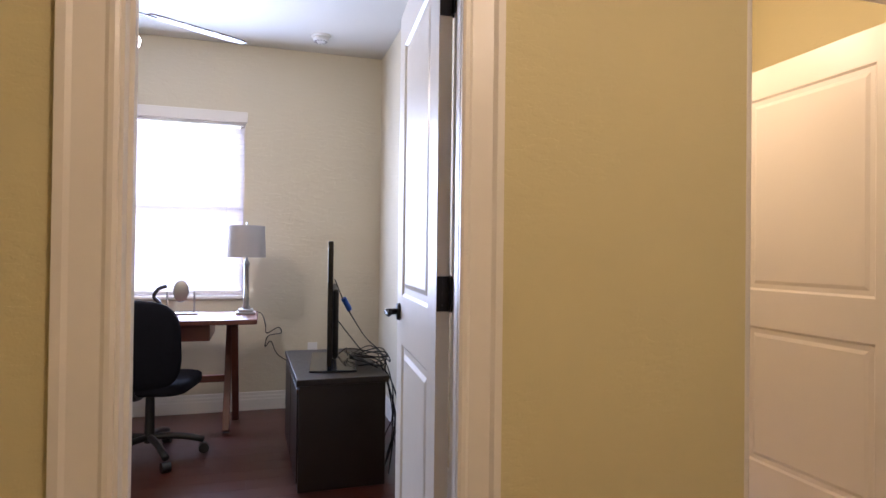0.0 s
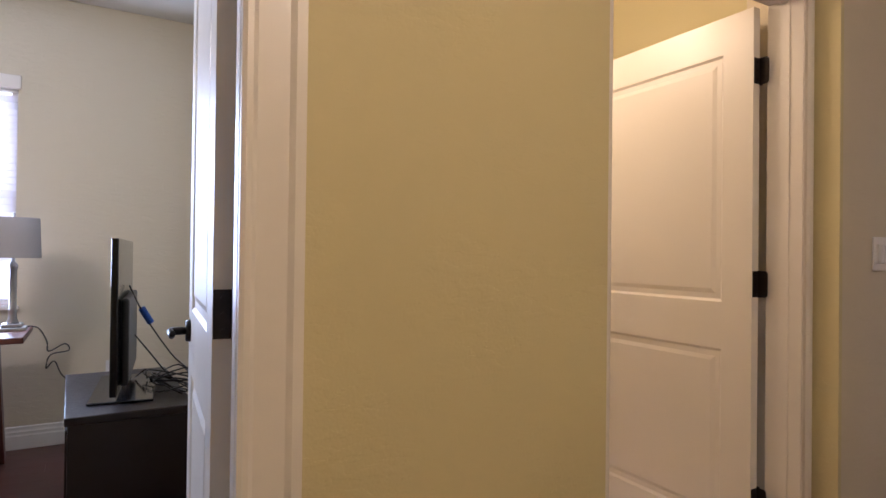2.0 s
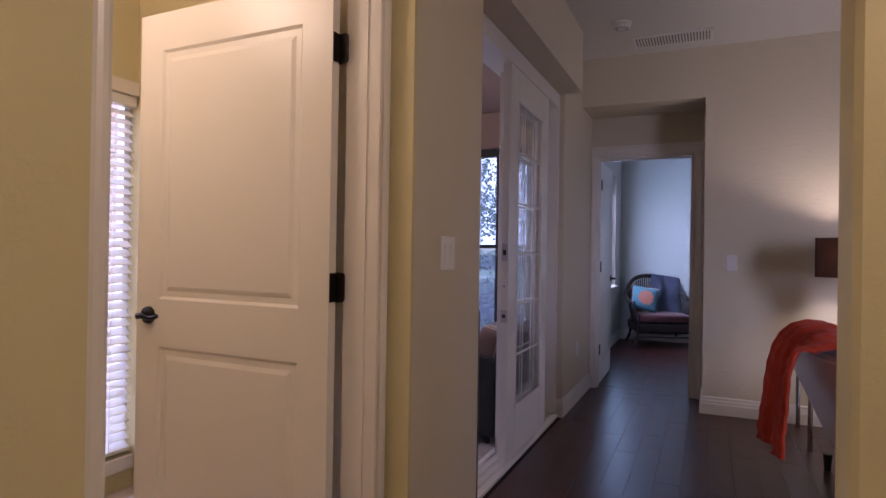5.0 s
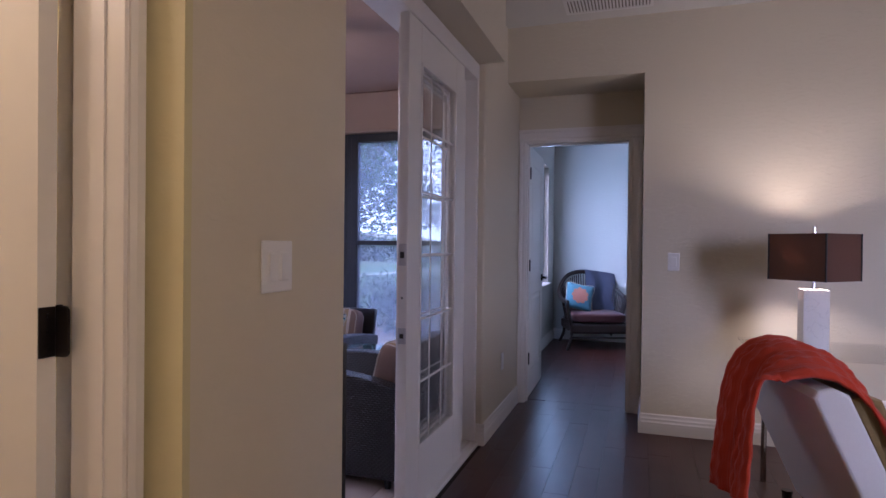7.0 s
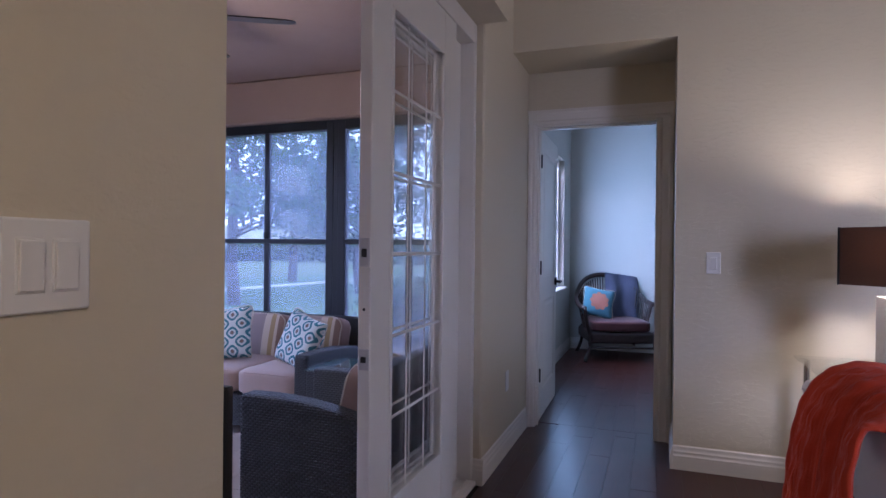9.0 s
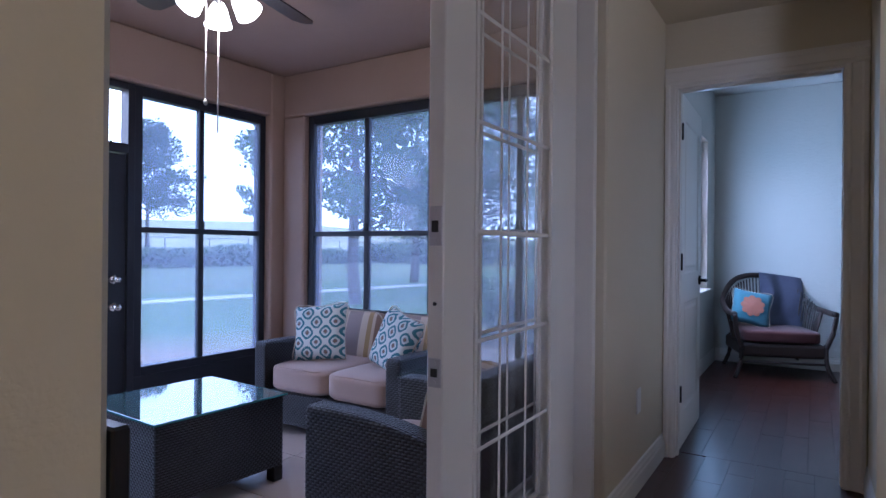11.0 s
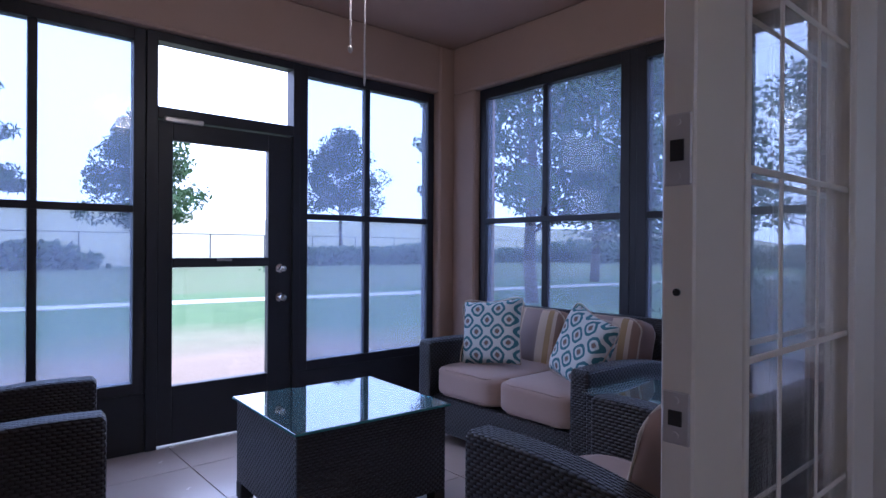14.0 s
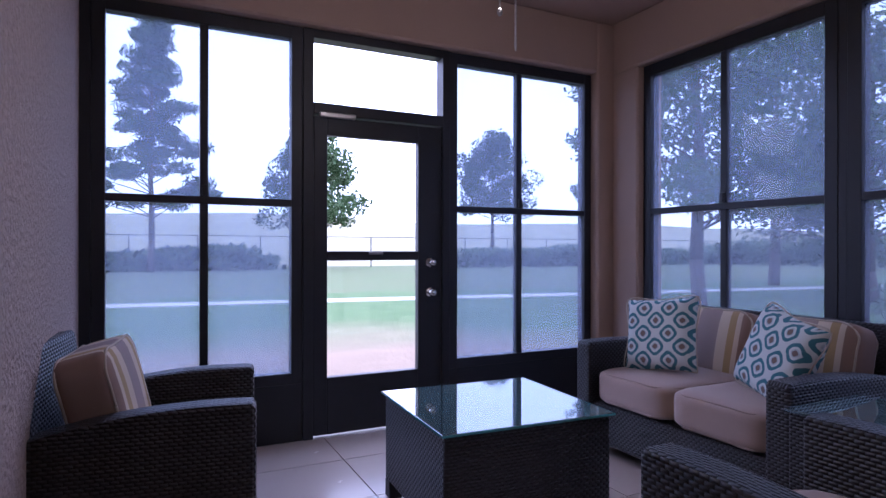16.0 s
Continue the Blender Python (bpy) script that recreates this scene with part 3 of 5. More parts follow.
def rounded_plate(bm, x0, x1, y0, y1, z0, z1, r):
    """A thin upright plate in x and z with its corners rounded."""
    pts = []
    for cx, cz, a0 in ((x1 - r, z1 - r, 0), (x0 + r, z1 - r, 90), (x0 + r, z0 + r, 180), (x1 - r, z0 + r, 270)):
        for k in range(5):
            a = radians(a0 + 22.5 * k)
            pts.append((cx + r * math.cos(a), cz + r * math.sin(a)))
    front = [bm.verts.new((x, y0, z)) for x, z in pts]
    back = [bm.verts.new((x, y1, z)) for x, z in pts]
    bm.faces.new(front)
    bm.faces.new(back[::-1])
    for i in range(len(pts)):
        bm.faces.new((front[i], back[i], back[(i + 1) % len(pts)], front[(i + 1) % len(pts)]))


def panel_door(name, label, place, width, thick=0.035, height=2.03, hinge_side=-1, hinge_z=1.07):
    """A two-panel door; local x from the hinge, thickness from y = 0 to thick."""
    root = thing(name, label, "door", place)
    bm = B()
    st = 0.115
    zs = (0.20, 0.83, 1.0, height - 0.135)
    bx(bm, 0, st, 0, thick, 0.006, height)
    bx(bm, width - st, width, 0, thick, 0.006, height)
    for z0, z1 in ((0.006, zs[0]), (zs[1], zs[2]), (zs[3], height)):
        bx(bm, st, width - st, 0, thick, z0, z1)
    for z0, z1 in ((zs[0], zs[1]), (zs[2], zs[3])):
        raised_field(bm, st, width - st, z0, z1, 0, -1)
        raised_field(bm, st, width - st, z0, z1, thick, 1)
    bmesh.ops.remove_doubles(bm, verts=bm.verts, dist=0.0001)
    bmesh.ops.recalc_face_normals(bm, faces=bm.faces)
    part("slab", bm, M_DOOR, root)
    lever(root, width - 0.065, 0.94, -1, 0, -1)
    lever(root, width - 0.065, 0.94, 1, thick, -1)
    for z in (0.32, hinge_z, 1.81):
        bm = B()
        bx(bm, -0.0035, -0.0005, 0.003, thick - 0.001, z - 0.045, z + 0.045, 0.001)
        rounded_plate(bm, -0.034, -0.003, -0.001, 0.003, z - 0.046, z + 0.046, 0.011)
        yb = -0.004 if hinge_side < 0 else thick + 0.004
        cyl(bm, (-0.002, yb, z - 0.047), (-0.002, yb, z + 0.047), 0.006, 0.006, 10)
        for dz in (-0.03, 0, 0.03):
            cyl(bm, (-0.006, thick * 0.5, z + dz), (-0.0035, thick * 0.5, z + dz), 0.004, 0.004, 8)
        part("hinge", bm, M_BRONZE, root, "oil-rubbed bronze hinge")
    return root


door_surround("door_surround_office", pose(0.157, YA, 0), 0.758, 0.12, 2.05, "white moulded casing round the office door", 0.11, 0.105, 0.034)
door_surround("door_surround_bath", pose(1.795, YBATH, 0), 0.905, 0.12, 2.05, "white moulded casing round the bathroom door", 0.082, 0.02)
door_surround("door_surround_den", pose(6.48, 1.348, 0, 0, 0, -90), 0.78, 0.12, 2.035, "white moulded casing round the doorway", 0.05, 0.09)
panel_door("office_door", "white two-panel door standing open into the office", pose(0.902, 1.412, 0, 0, 0, 85.5), 0.71, hinge_side=-1, hinge_z=1.047)
panel_door("bathroom_door", "white two-panel door standing open into the bathroom", pose(2.672, 1.495, 0, 0, 0, 88.5), 0.86, hinge_side=-1)
panel_door("den_door", "white two-panel door standing wide open against the wall", pose(6.615, 1.335, 0, 0, 0, 1.0), 0.76, hinge_side=-1)


# ---- sliding patio doors ----
def glazed_panel(parent, x0, x1, y, cols=3, rows=6, lock=False):
    th = 0.046
    panel = part("sliding_panel", bx(bx(bx(bx(B(), x0, x0 + 0.15, y, y + th, 0.03, 2.235, 0.003), x1 - 0.15, x1, y, y + th, 0.03, 2.235, 0.003), x0 + 0.15, x1 - 0.15, y, y + th, 0.03, 0.30, 0.003), x0 + 0.15, x1 - 0.15, y, y + th, 2.06, 2.235, 0.003), M_DOOR, parent, "white sliding panel with a glazed grid")
    gx0, gx1, gz0, gz1 = x0 + 0.15, x1 - 0.15, 0.30, 2.06
    bm = B()
    for f in (y - 0.004, y + th - 0.008):
        bx(bm, gx0, gx0 + 0.014, f, f + 0.012, gz0, gz1, 0.002)
        bx(bm, gx1 - 0.014, gx1, f, f + 0.012, gz0, gz1, 0.002)
        bx(bm, gx0 + 0.014, gx1 - 0.014, f, f + 0.012, gz0, gz0 + 0.014, 0.002)
        bx(bm, gx0 + 0.014, gx1 - 0.014, f, f + 0.012, gz1 - 0.014, gz1, 0.002)
    part("glazing_bead", bm, M_DOOR, panel)
    bm = B()
    bx(bm, gx0, gx1, y + th / 2 - 0.002, y + th / 2 + 0.002, gz0, gz1)
    part("pane", bm, M_PANE, panel, "clear glass pane").visible_shadow = False
    for i in range(1, cols):
        x = gx0 + (gx1 - gx0) * i / cols
        part("muntin", bx(B(), x - 0.006, x + 0.006, y + 0.012, y + 0.0155, gz0, gz1, 0.002), M_DOOR, panel)
    for i in range(1, rows):
        z = gz0 + (gz1 - gz0) * i / rows
        part("muntin", bx(B(), gx0, gx1, y + 0.0115, y + 0.0152, z - 0.006, z + 0.006, 0.002), M_DOOR, panel)
    if lock:
        bm = B()
        for z0, z1 in ((1.14, 1.235), (0.80, 0.87)):
            bx(bm, x0 - 0.003, x0 + 0.001, y + 0.004, y + th - 0.004, z0, z1, 0.002)
            cyl(bm, (x0 - 0.005, y + th / 2, z0 + 0.012), (x0 - 0.002, y + th / 2, z0 + 0.012), 0.005, 0.005, 10)
            cyl(bm, (x0 - 0.005, y + th / 2, z1 - 0.012), (x0 - 0.002, y + th / 2, z1 - 0.012), 0.005, 0.005, 10)
        part("latch_plate", bm, M_NICKEL, panel, "satin nickel latch plates")
        bm = B()
        bx(bm, x0 - 0.0055, x0 - 0.0025, y + 0.014, y + th - 0.014, 1.172, 1.200)
        bx(bm, x0 - 0.0055, x0 - 0.0025, y + 0.014, y + th - 0.014, 0.825, 0.845)
        cyl(bm, (x0 - 0.004, y + th / 2, 1.0), (x0 - 0.001, y + th / 2, 1.0), 0.005, 0.005, 10)
        part("latch_slot", bm, M_BLACK, panel, "dark latch slots")


sliding = thing("sliding_patio_door", "white sliding patio doors with grids, slid open", "patio door")
glazed_panel(sliding, 4.247, 5.085, 1.442, lock=True)
glazed_panel(sliding, 4.40, 5.358, 1.512)
bm = B()
bx(bm, 3.376, 3.410, 1.46, 1.598, 0.035, 2.338, 0.002)
bx(bm, 5.362, 5.401, 1.44, 1.598, 0.035, 2.338, 0.002)
bx(bm, 3.410, 5.362, 1.44, 1.598, 2.238, 2.338, 0.003)
part("door_frame", bm, M_TRIM, sliding)
bm = B()
bx(bm, 3.376, 5.401, 1.42, 1.598, 0, 0.022, 0.003)
for y in (1.458, 1.505, 1.555):
    bx(bm, 3.410, 5.362, y, y + 0.004, 0.022, 0.034)
part("sill_track", bm, M_TRIM, sliding)
# Plain block added for a dark shape low at the jamb, nature unknown.
strip = thing("jamb_dark_block", "narrow black block low inside the sliding door opening", "pad")
part("pad", bx(B(), 3.377, 3.397, 1.285, 1.440, 0.024, 0.950, 0.003), M_BLACK, strip)


# ---- screened porch walls ----
def framed(parent, axis, at, u0, u1, z0, z1, mids, zmid, bar=0.038, edge=0.05, glass_material=None, latch=True):
    """A vinyl window unit: frame, mullions, mid rail and panes; axis x or y runs along u."""
    def b(bm, ua, ub, d0, d1, za, zb, bev=0.002):
        return bx(bm, ua, ub, at + d0, at + d1, za, zb, bev) if axis == "x" else bx(bm, at + d0, at + d1, ua, ub, za, zb, bev)
    bm = B()
    b(bm, u0, u0 + edge, -0.02, 0.05, z0, z1)
    b(bm, u1 - edge, u1, -0.02, 0.05, z0, z1)
    b(bm, u0 + edge, u1 - edge, -0.02, 0.05, z0, z0 + edge)
    b(bm, u0 + edge, u1 - edge, -0.02, 0.05, z1 - edge * 1.15, z1)
    unit = part("window_unit", bm, M_FRAME, parent, "dark bronze window frame")
    for c in mids:
        part("mullion", b(B(), c - bar / 2, c + bar / 2, -0.014, 0.03, z0 + edge, z1 - edge * 1.15), M_FRAME, unit)
    cuts = [u0 + edge] + list(mids) + [u1 - edge]
    part("rail", b(B(), u0 + edge, u1 - edge, -0.018, 0.026, zmid - 0.018, zmid + 0.018), M_FRAME, unit)
    for c in mids:
        if latch:
            part("latch", b(B(), c - 0.012, c + 0.014, -0.032, -0.014, zmid + 0.02, zmid + 0.075, 0.003), M_BLACK, unit, "small black latch")
    for a, c in zip(cuts, cuts[1:]):
        for za, zb in ((z0 + edge, zmid - 0.018), (zmid + 0.018, z1 - edge * 1.15)):
            o = part("pane", b(B(), a + (bar / 2 if a in mids else 0), c - (bar / 2 if c in mids else 0), 0.004, 0.007, za, zb, 0), glass_material or M_VINYL, unit, "hazy vinyl pane")
            o.visible_shadow = False
    return unit


ZB, ZT, ZM = 0.30, 2.16, 1.24
screen_n = tagged(new("window_1"), "dark bronze screened porch wall with hazy vinyl panes", kind="structure")
framed(screen_n, "x", 4.38, 3.382, 4.335, ZB, ZT, [3.858], ZM, edge=0.055)
framed(screen_n, "x", 4.38, 5.195, 6.255, ZB, ZT, [5.69], ZM, edge=0.055)
bm = B()
bx(bm, 3.382, 4.336, 4.362, 4.43, 0.0, ZB - 0.001, 0.002)
bx(bm, 5.198, 6.255, 4.362, 4.43, 0.0, ZB - 0.001, 0.002)
part("kick_panel", bm, M_FRAME, screen_n)
bm = B()
bx(bm, 4.338, 4.392, 4.35, 4.44, 0, ZT, 0.002)
bx(bm, 3.300, 3.380, 4.36, 4.43, 0, ZT, 0.002)
bx(bm, 5.150, 5.195, 4.35, 4.44, 0, ZT, 0.002)
bx(bm, 4.392, 5.150, 4.35, 4.44, 2.115, ZT, 0.002)
bx(bm, 4.392, 5.150, 4.345, 4.445, 1.715, 1.775, 0.003)
part("post", bm, M_FRAME, screen_n)
o = part("pane", bx(B(), 4.392, 5.150, 4.40, 4.404, 1.775, 2.115), M_PANE, screen_n, "clear glass transom")
o.visible_shadow = False
pdoor = thing("porch_door", "closed dark bronze porch door with clear glass", "door")
bm = B()
bx(bm, 4.396, 4.470, 4.365, 4.41, 0.012, 1.708, 0.003)
bx(bm, 5.000, 5.146, 4.365, 4.41, 0.012, 1.708, 0.003)
bx(bm, 4.470, 5.000, 4.365, 4.41, 1.610, 1.708, 0.003)
bx(bm, 4.470, 5.000, 4.365, 4.41, 0.012, 0.315, 0.003)
part("leaf_frame", bm, M_FRAME, pdoor)
part("meeting_rail", bx(B(), 4.470, 5.000, 4.358, 4.40, 0.940, 0.990, 0.003), M_FRAME, pdoor)
part("sash_lift", bx(B(), 4.70, 4.78, 4.346, 4.358, 0.972, 0.985, 0.002), M_STEEL, pdoor)
for z0, z1 in ((0.315, 0.94), (0.99, 1.61)):
    part("pane", bx(B(), 4.470, 5.000, 4.386, 4.390, z0, z1), M_PANE, pdoor, "clear glass pane").visible_shadow = False
for z, r in ((0.925, 0.026), (0.755, 0.03)):
    bm = B()
    cyl(bm, (5.07, 4.365, z), (5.07, 4.355, z), 0.028, 0.026, 20)
    cyl(bm, (5.07, 4.356, z), (5.07, 4.32, z), 0.012, 0.012, 12)
    bmesh.ops.create_uvsphere(bm, u_segments=16, v_segments=10, radius=r * 0.8, matrix=Matrix.Translation((5.07, 4.315, z)))
    part("door_knob" if z < 0.9 else "deadbolt", bm, M_CHROME, pdoor, smooth=True)
part("door_closer", bx(B(), 4.42, 4.62, 4.335, 4.362, 1.70, 1.728, 0.006), M_STEEL, pdoor, "small metal door closer")
screen_e = tagged(new("window_2"), "dark bronze window wall with hazy vinyl panes", kind="structure")
framed(screen_e, "y", 6.447, 2.88, 4.065, ZB, ZT, [3.485], ZM, edge=0.06)
framed(screen_e, "y", 6.447, 1.725, 2.84, ZB, ZT, [2.26], ZM, edge=0.06)
bm = B()
bx(bm, 6.43, 6.50, 2.84, 2.88, 0, ZT, 0.002)
bx(bm, 6.43, 6.50, 1.725, 2.84, 0, ZB - 0.001, 0.002)
bx(bm, 6.43, 6.50, 2.88, 4.065, 0, ZB - 0.001, 0.002)
part("post", bm, M_FRAME, screen_e)

# ---- other windows ----
w3 = tagged(new("window_3"), "white office window with a closed translucent blind", kind="structure")
bm = B()
for a in ((WX0, WX0 + 0.04, 4.60, 4.66, WZ0, WZ1), (WX1 - 0.04, WX1, 4.60, 4.66, WZ0, WZ1), (WX0 + 0.04, WX1 - 0.04, 4.60, 4.66, WZ0, WZ0 + 0.04), (WX0 + 0.04, WX1 - 0.04, 4.60, 4.66, WZ1 - 0.04, WZ1), (WX0 + 0.04, WX1 - 0.04, 4.61, 4.65, 1.46, 1.50)):
    bx(bm, *a, 0.002)
part("window_frame", bm, M_WHITE, w3)
part("window_sill", bx(B(), WX0 - 0.02, WX1 + 0.02, 4.47, 4.60, WZ0 - 0.02, WZ0 + 0.004, 0.004), M_TRIM, w3)
part("pane", bx(B(), WX0 + 0.04, WX1 - 0.04, 4.63, 4.634, WZ0 + 0.04, WZ1 - 0.04), M_PANE, w3).visible_shadow = False


def blind(name, label, x0, x1, y, z0, z1, tilt, step, material, slat_w=0.05):
    root = thing(name, label, "window blind")
    part("headrail", bx(B(), x0, x1, y - 0.03, y + 0.03, z1 - 0.05, z1, 0.003), M_WHITE, root)
    slat = None
    n = int((z1 - 0.06 - z0) / step)
    for i in range(n):
        z = z0 + 0.02 + i * step
        if slat is None:
            bm = B()
            bx(bm, -(x1 - x0) / 2 + 0.004, (x1 - x0) / 2 - 0.004, -slat_w / 2, slat_w / 2, -0.0012, 0.0012)
            slat = part("slat", bm, material, root)
            o = slat
        else:
            o = new("slat", slat.data)
            o.parent = root
        o.matrix_basis = pose((x0 + x1) / 2, y, z, tilt, 0, 0)
    part("bottom_rail", bx(B(), x0, x1, y - 0.025, y + 0.025, z0 - 0.012, z0 + 0.008, 0.003), M_WHITE, root)
    for x in (x0 + 0.12, x1 - 0.12):
        part("ladder_cord", cyl(B(), (x, y - 0.027, z0), (x, y - 0.027, z1 - 0.05), 0.0012, 0.0012, 5), M_WHITE, root)
    return root


blind("office_blind", "white slatted blind, closed and glowing with daylight", WX0 + 0.005, WX1 - 0.005, 4.555, WZ0 + 0.03, WZ1 - 0.002, 62, 0.040, M_BLIND_LIT)
part("valance", bx(B(), WX0 - 0.015, WX1 + 0.015, 4.478, 4.498, WZ1 - 0.045, WZ1 + 0.035, 0.004), M_TRIM, w3)
w4 = tagged(new("window_4"), "tall bathroom window with blinds", kind="structure")
bm = B()
for a in ((BX0, BX0 + 0.035, BY + 0.05, BY + 0.10, BZ0, BZ1), (BX1 - 0.035, BX1, BY + 0.05, BY + 0.10, BZ0, BZ1), (BX0 + 0.035, BX1 - 0.035, BY + 0.05, BY + 0.10, BZ0, BZ0 + 0.035), (BX0 + 0.035, BX1 - 0.035, BY + 0.05, BY + 0.10, BZ1 - 0.035, BZ1)):
    bx(bm, *a, 0.002)
part("window_frame", bm, M_WHITE, w4)
bm = B()
for a in ((BX0 - 0.07, BX0, BY - 0.018, BY - 0.001, BZ0 - 0.07, BZ1 + 0.07), (BX1, BX1 + 0.0, BY - 0.018, BY - 0.001, BZ0, BZ1), (BX0, BX1 - 0.005, BY - 0.018, BY - 0.001, BZ1, BZ1 + 0.07), (BX0, BX1 - 0.005, BY - 0.018, BY - 0.001, BZ0 - 0.07, BZ0)):
    if a[1] > a[0]:
        bx(bm, *a, 0.003)
part("window_casing", bm, M_TRIM, w4)
blind("bathroom_blind", "white slatted blind, half open, over the tall window", BX0 + 0.005, BX1 - 0.01, BY + 0.025, BZ0 + 0.03, BZ1 - 0.002, 38, 0.043, M_SLAT)
w5 = tagged(new("window_5"), "white window in the far room", kind="structure")
bm = B()
for a in ((8.1, 8.14, 1.64, 1.69, 0.77, 2.20), (9.26, 9.30, 1.64, 1.69, 0.77, 2.20), (8.14, 9.26, 1.64, 1.69, 0.77, 0.81), (8.14, 9.26, 1.64, 1.69, 2.16, 2.20), (8.14, 9.26, 1.65, 1.69, 1.47, 1.51)):
    bx(bm, *a, 0.002)
part("window_frame", bm, M_WHITE, w5)
part("pane", bx(B(), 8.14, 9.26, 1.66, 1.664, 0.81, 2.16), M_PANE, w5).visible_shadow = False
part("window_sill", bx(B(), 8.08, 9.32, 1.53, 1.64, 0.755, 0.773, 0.004), M_TRIM, w5)


# ---- porch furniture ----
def rounded_panel(bm, pts, y0, y1, bev=0.012):
    """A slab with the outline pts in x and z, from y0 to y1."""
    a = [bm.verts.new((x, y0, z)) for x, z in pts]
    b = [bm.verts.new((x, y1, z)) for x, z in pts]
    faces = [bm.faces.new(a), bm.faces.new(b[::-1])]
    n = len(pts)
    for i in range(n):
        faces.append(bm.faces.new((a[i], b[i], b[(i + 1) % n], a[(i + 1) % n])))
    bmesh.ops.recalc_face_normals(bm, faces=faces)
    if bev:
        edges = [e for f in faces[:2] for e in f.edges]
        bmesh.ops.bevel(bm, geom=edges, offset=bev, segments=2, affect="EDGES", profile=0.5)


def arm_outline(depth, h):
    """Local x from the front (0) to the back (depth)."""
    pts = [(0.0, 0.05), (0.0, h - 0.015), (0.012, h)]
    for i in range(1, 9):
        u = i / 8
        pts.append((0.012 + (depth - 0.012) * u, h + 0.012 * math.sin(u * 3.1416 * 0.6) - 0.075 * u ** 2.2))
    pts.append((depth, 0.05))
    return pts


def cushion(parent, name, m, w, d, h, material, crown=0.12, seed=0, power=9):
    o = part(name, soft_box(B(), w, d, h, None, power, 9, crown, seed), material, parent, smooth=True, place=m)
    zs = h / 2 * 0.86
    pts = []
    for i in range(41):
        a = 6.28318 * i / 40
        ca, sa = math.cos(a), math.sin(a)
        k = (abs(ca) ** 9 + abs(sa) ** 9) ** (1 / 9)
        pts.append((ca / k * w / 2 * 0.965, sa / k * d / 2 * 0.965))
    for z in (zs, -zs):
        part("piping", tube(B(), [(x, y, z) for x, y in pts[::2]], 0.0045, 5), M_PIPING if material != M_CUSHION else M_CUSHION, o, smooth=True)
    return o


def wicker_seat(name, label, place, width, depth, arm_h, back_h, seats, pillows=()):
    """Seating with local x from the front to the back and y across."""
    root = thing(name, label, "sofa" if seats > 1 else "armchair", place)
    aw = 0.095
    for y0 in (0, width - aw):
        bm = B()
        rounded_panel(bm, arm_outline(depth, arm_h), y0, y0 + aw)
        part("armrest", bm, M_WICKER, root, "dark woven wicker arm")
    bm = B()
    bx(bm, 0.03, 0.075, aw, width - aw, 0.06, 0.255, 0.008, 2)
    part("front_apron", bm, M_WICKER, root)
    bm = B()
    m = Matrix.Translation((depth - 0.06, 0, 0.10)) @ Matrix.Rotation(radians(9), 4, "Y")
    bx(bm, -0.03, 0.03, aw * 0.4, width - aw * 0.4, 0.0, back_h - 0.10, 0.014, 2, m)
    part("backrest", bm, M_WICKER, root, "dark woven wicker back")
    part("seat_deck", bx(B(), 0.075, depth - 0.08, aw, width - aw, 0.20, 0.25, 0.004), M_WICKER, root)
    for x in (0.035, depth - 0.06):
        for y in (0.045, width - 0.045):
            part("leg", cyl(B(), (x, y, 0.0), (x, y, 0.07), 0.016, 0.02, 10), M_BLACK, root)
    sw = (width - 2 * aw) / seats
    for i in range(seats):
        y = aw + sw * (i + 0.5)
        cushion(root, "seat_cushion", pose(0.02 + (depth - 0.12) / 2, y, 0.335), depth - 0.13, sw - 0.006, 0.155, M_CUSHION, 0.10, i)
        big = 0.08 if back_h < 0.72 and seats == 1 else 0.0
        m = pose(depth - (0.11 if back_h > 0.72 else 0.155) + big * 0.5, y, 0.535 + big * 0.9, 0, 0, 0) @ Matrix.Rotation(radians(14), 4, "Y") @ Matrix.Rotation(radians(90), 4, "Z") @ Matrix.Rotation(radians(90), 4, "X")
        cushion(root, "back_cushion", m, sw - 0.008, 0.33 + big, 0.15 + big * 0.6, M_STRIPE, 0.15, i + 3, 8)
    return root


wicker_seat("wicker_loveseat", "dark wicker loveseat with beige seat and striped back cushions", pose(5.56, 2.53, 0), 1.12, 0.78, 0.545, 0.70, 2)
wicker_seat("wicker_armchair", "dark wicker armchair with striped back cushion beside the stucco wall", pose(3.99, 3.68, 0, 0, 0, 172), 0.65, 0.60, 0.555, 0.72, 1)
wicker_seat("wicker_armchair", "dark wicker armchair with beige seat beside the sliding doors", pose(4.575, 2.225, 0, 0, 0, -90), 0.655, 0.60, 0.575, 0.74, 1)


def pillow(label, place, size=0.36, thick=0.13, material=None, name="throw_pillow"):
    root = thing(name, label, "pillow", place)
    o = part("cover", throw_pillow(B(), size, size, thick), material or M_DIAMOND, root, smooth=True)
    h = size / 2 * 0.985
    bm = B()
    tube(bm, [(-h, 0, -h), (0, 0, -h * 0.94), (h, 0, -h), (h * 0.94, 0, 0), (h, 0, h), (0, 0, h * 0.94), (-h, 0, h), (-h * 0.94, 0, 0), (-h, 0, -h)], 0.0035, 5)
    part("seam", bm, M_PIPING, root, smooth=True)
    return root


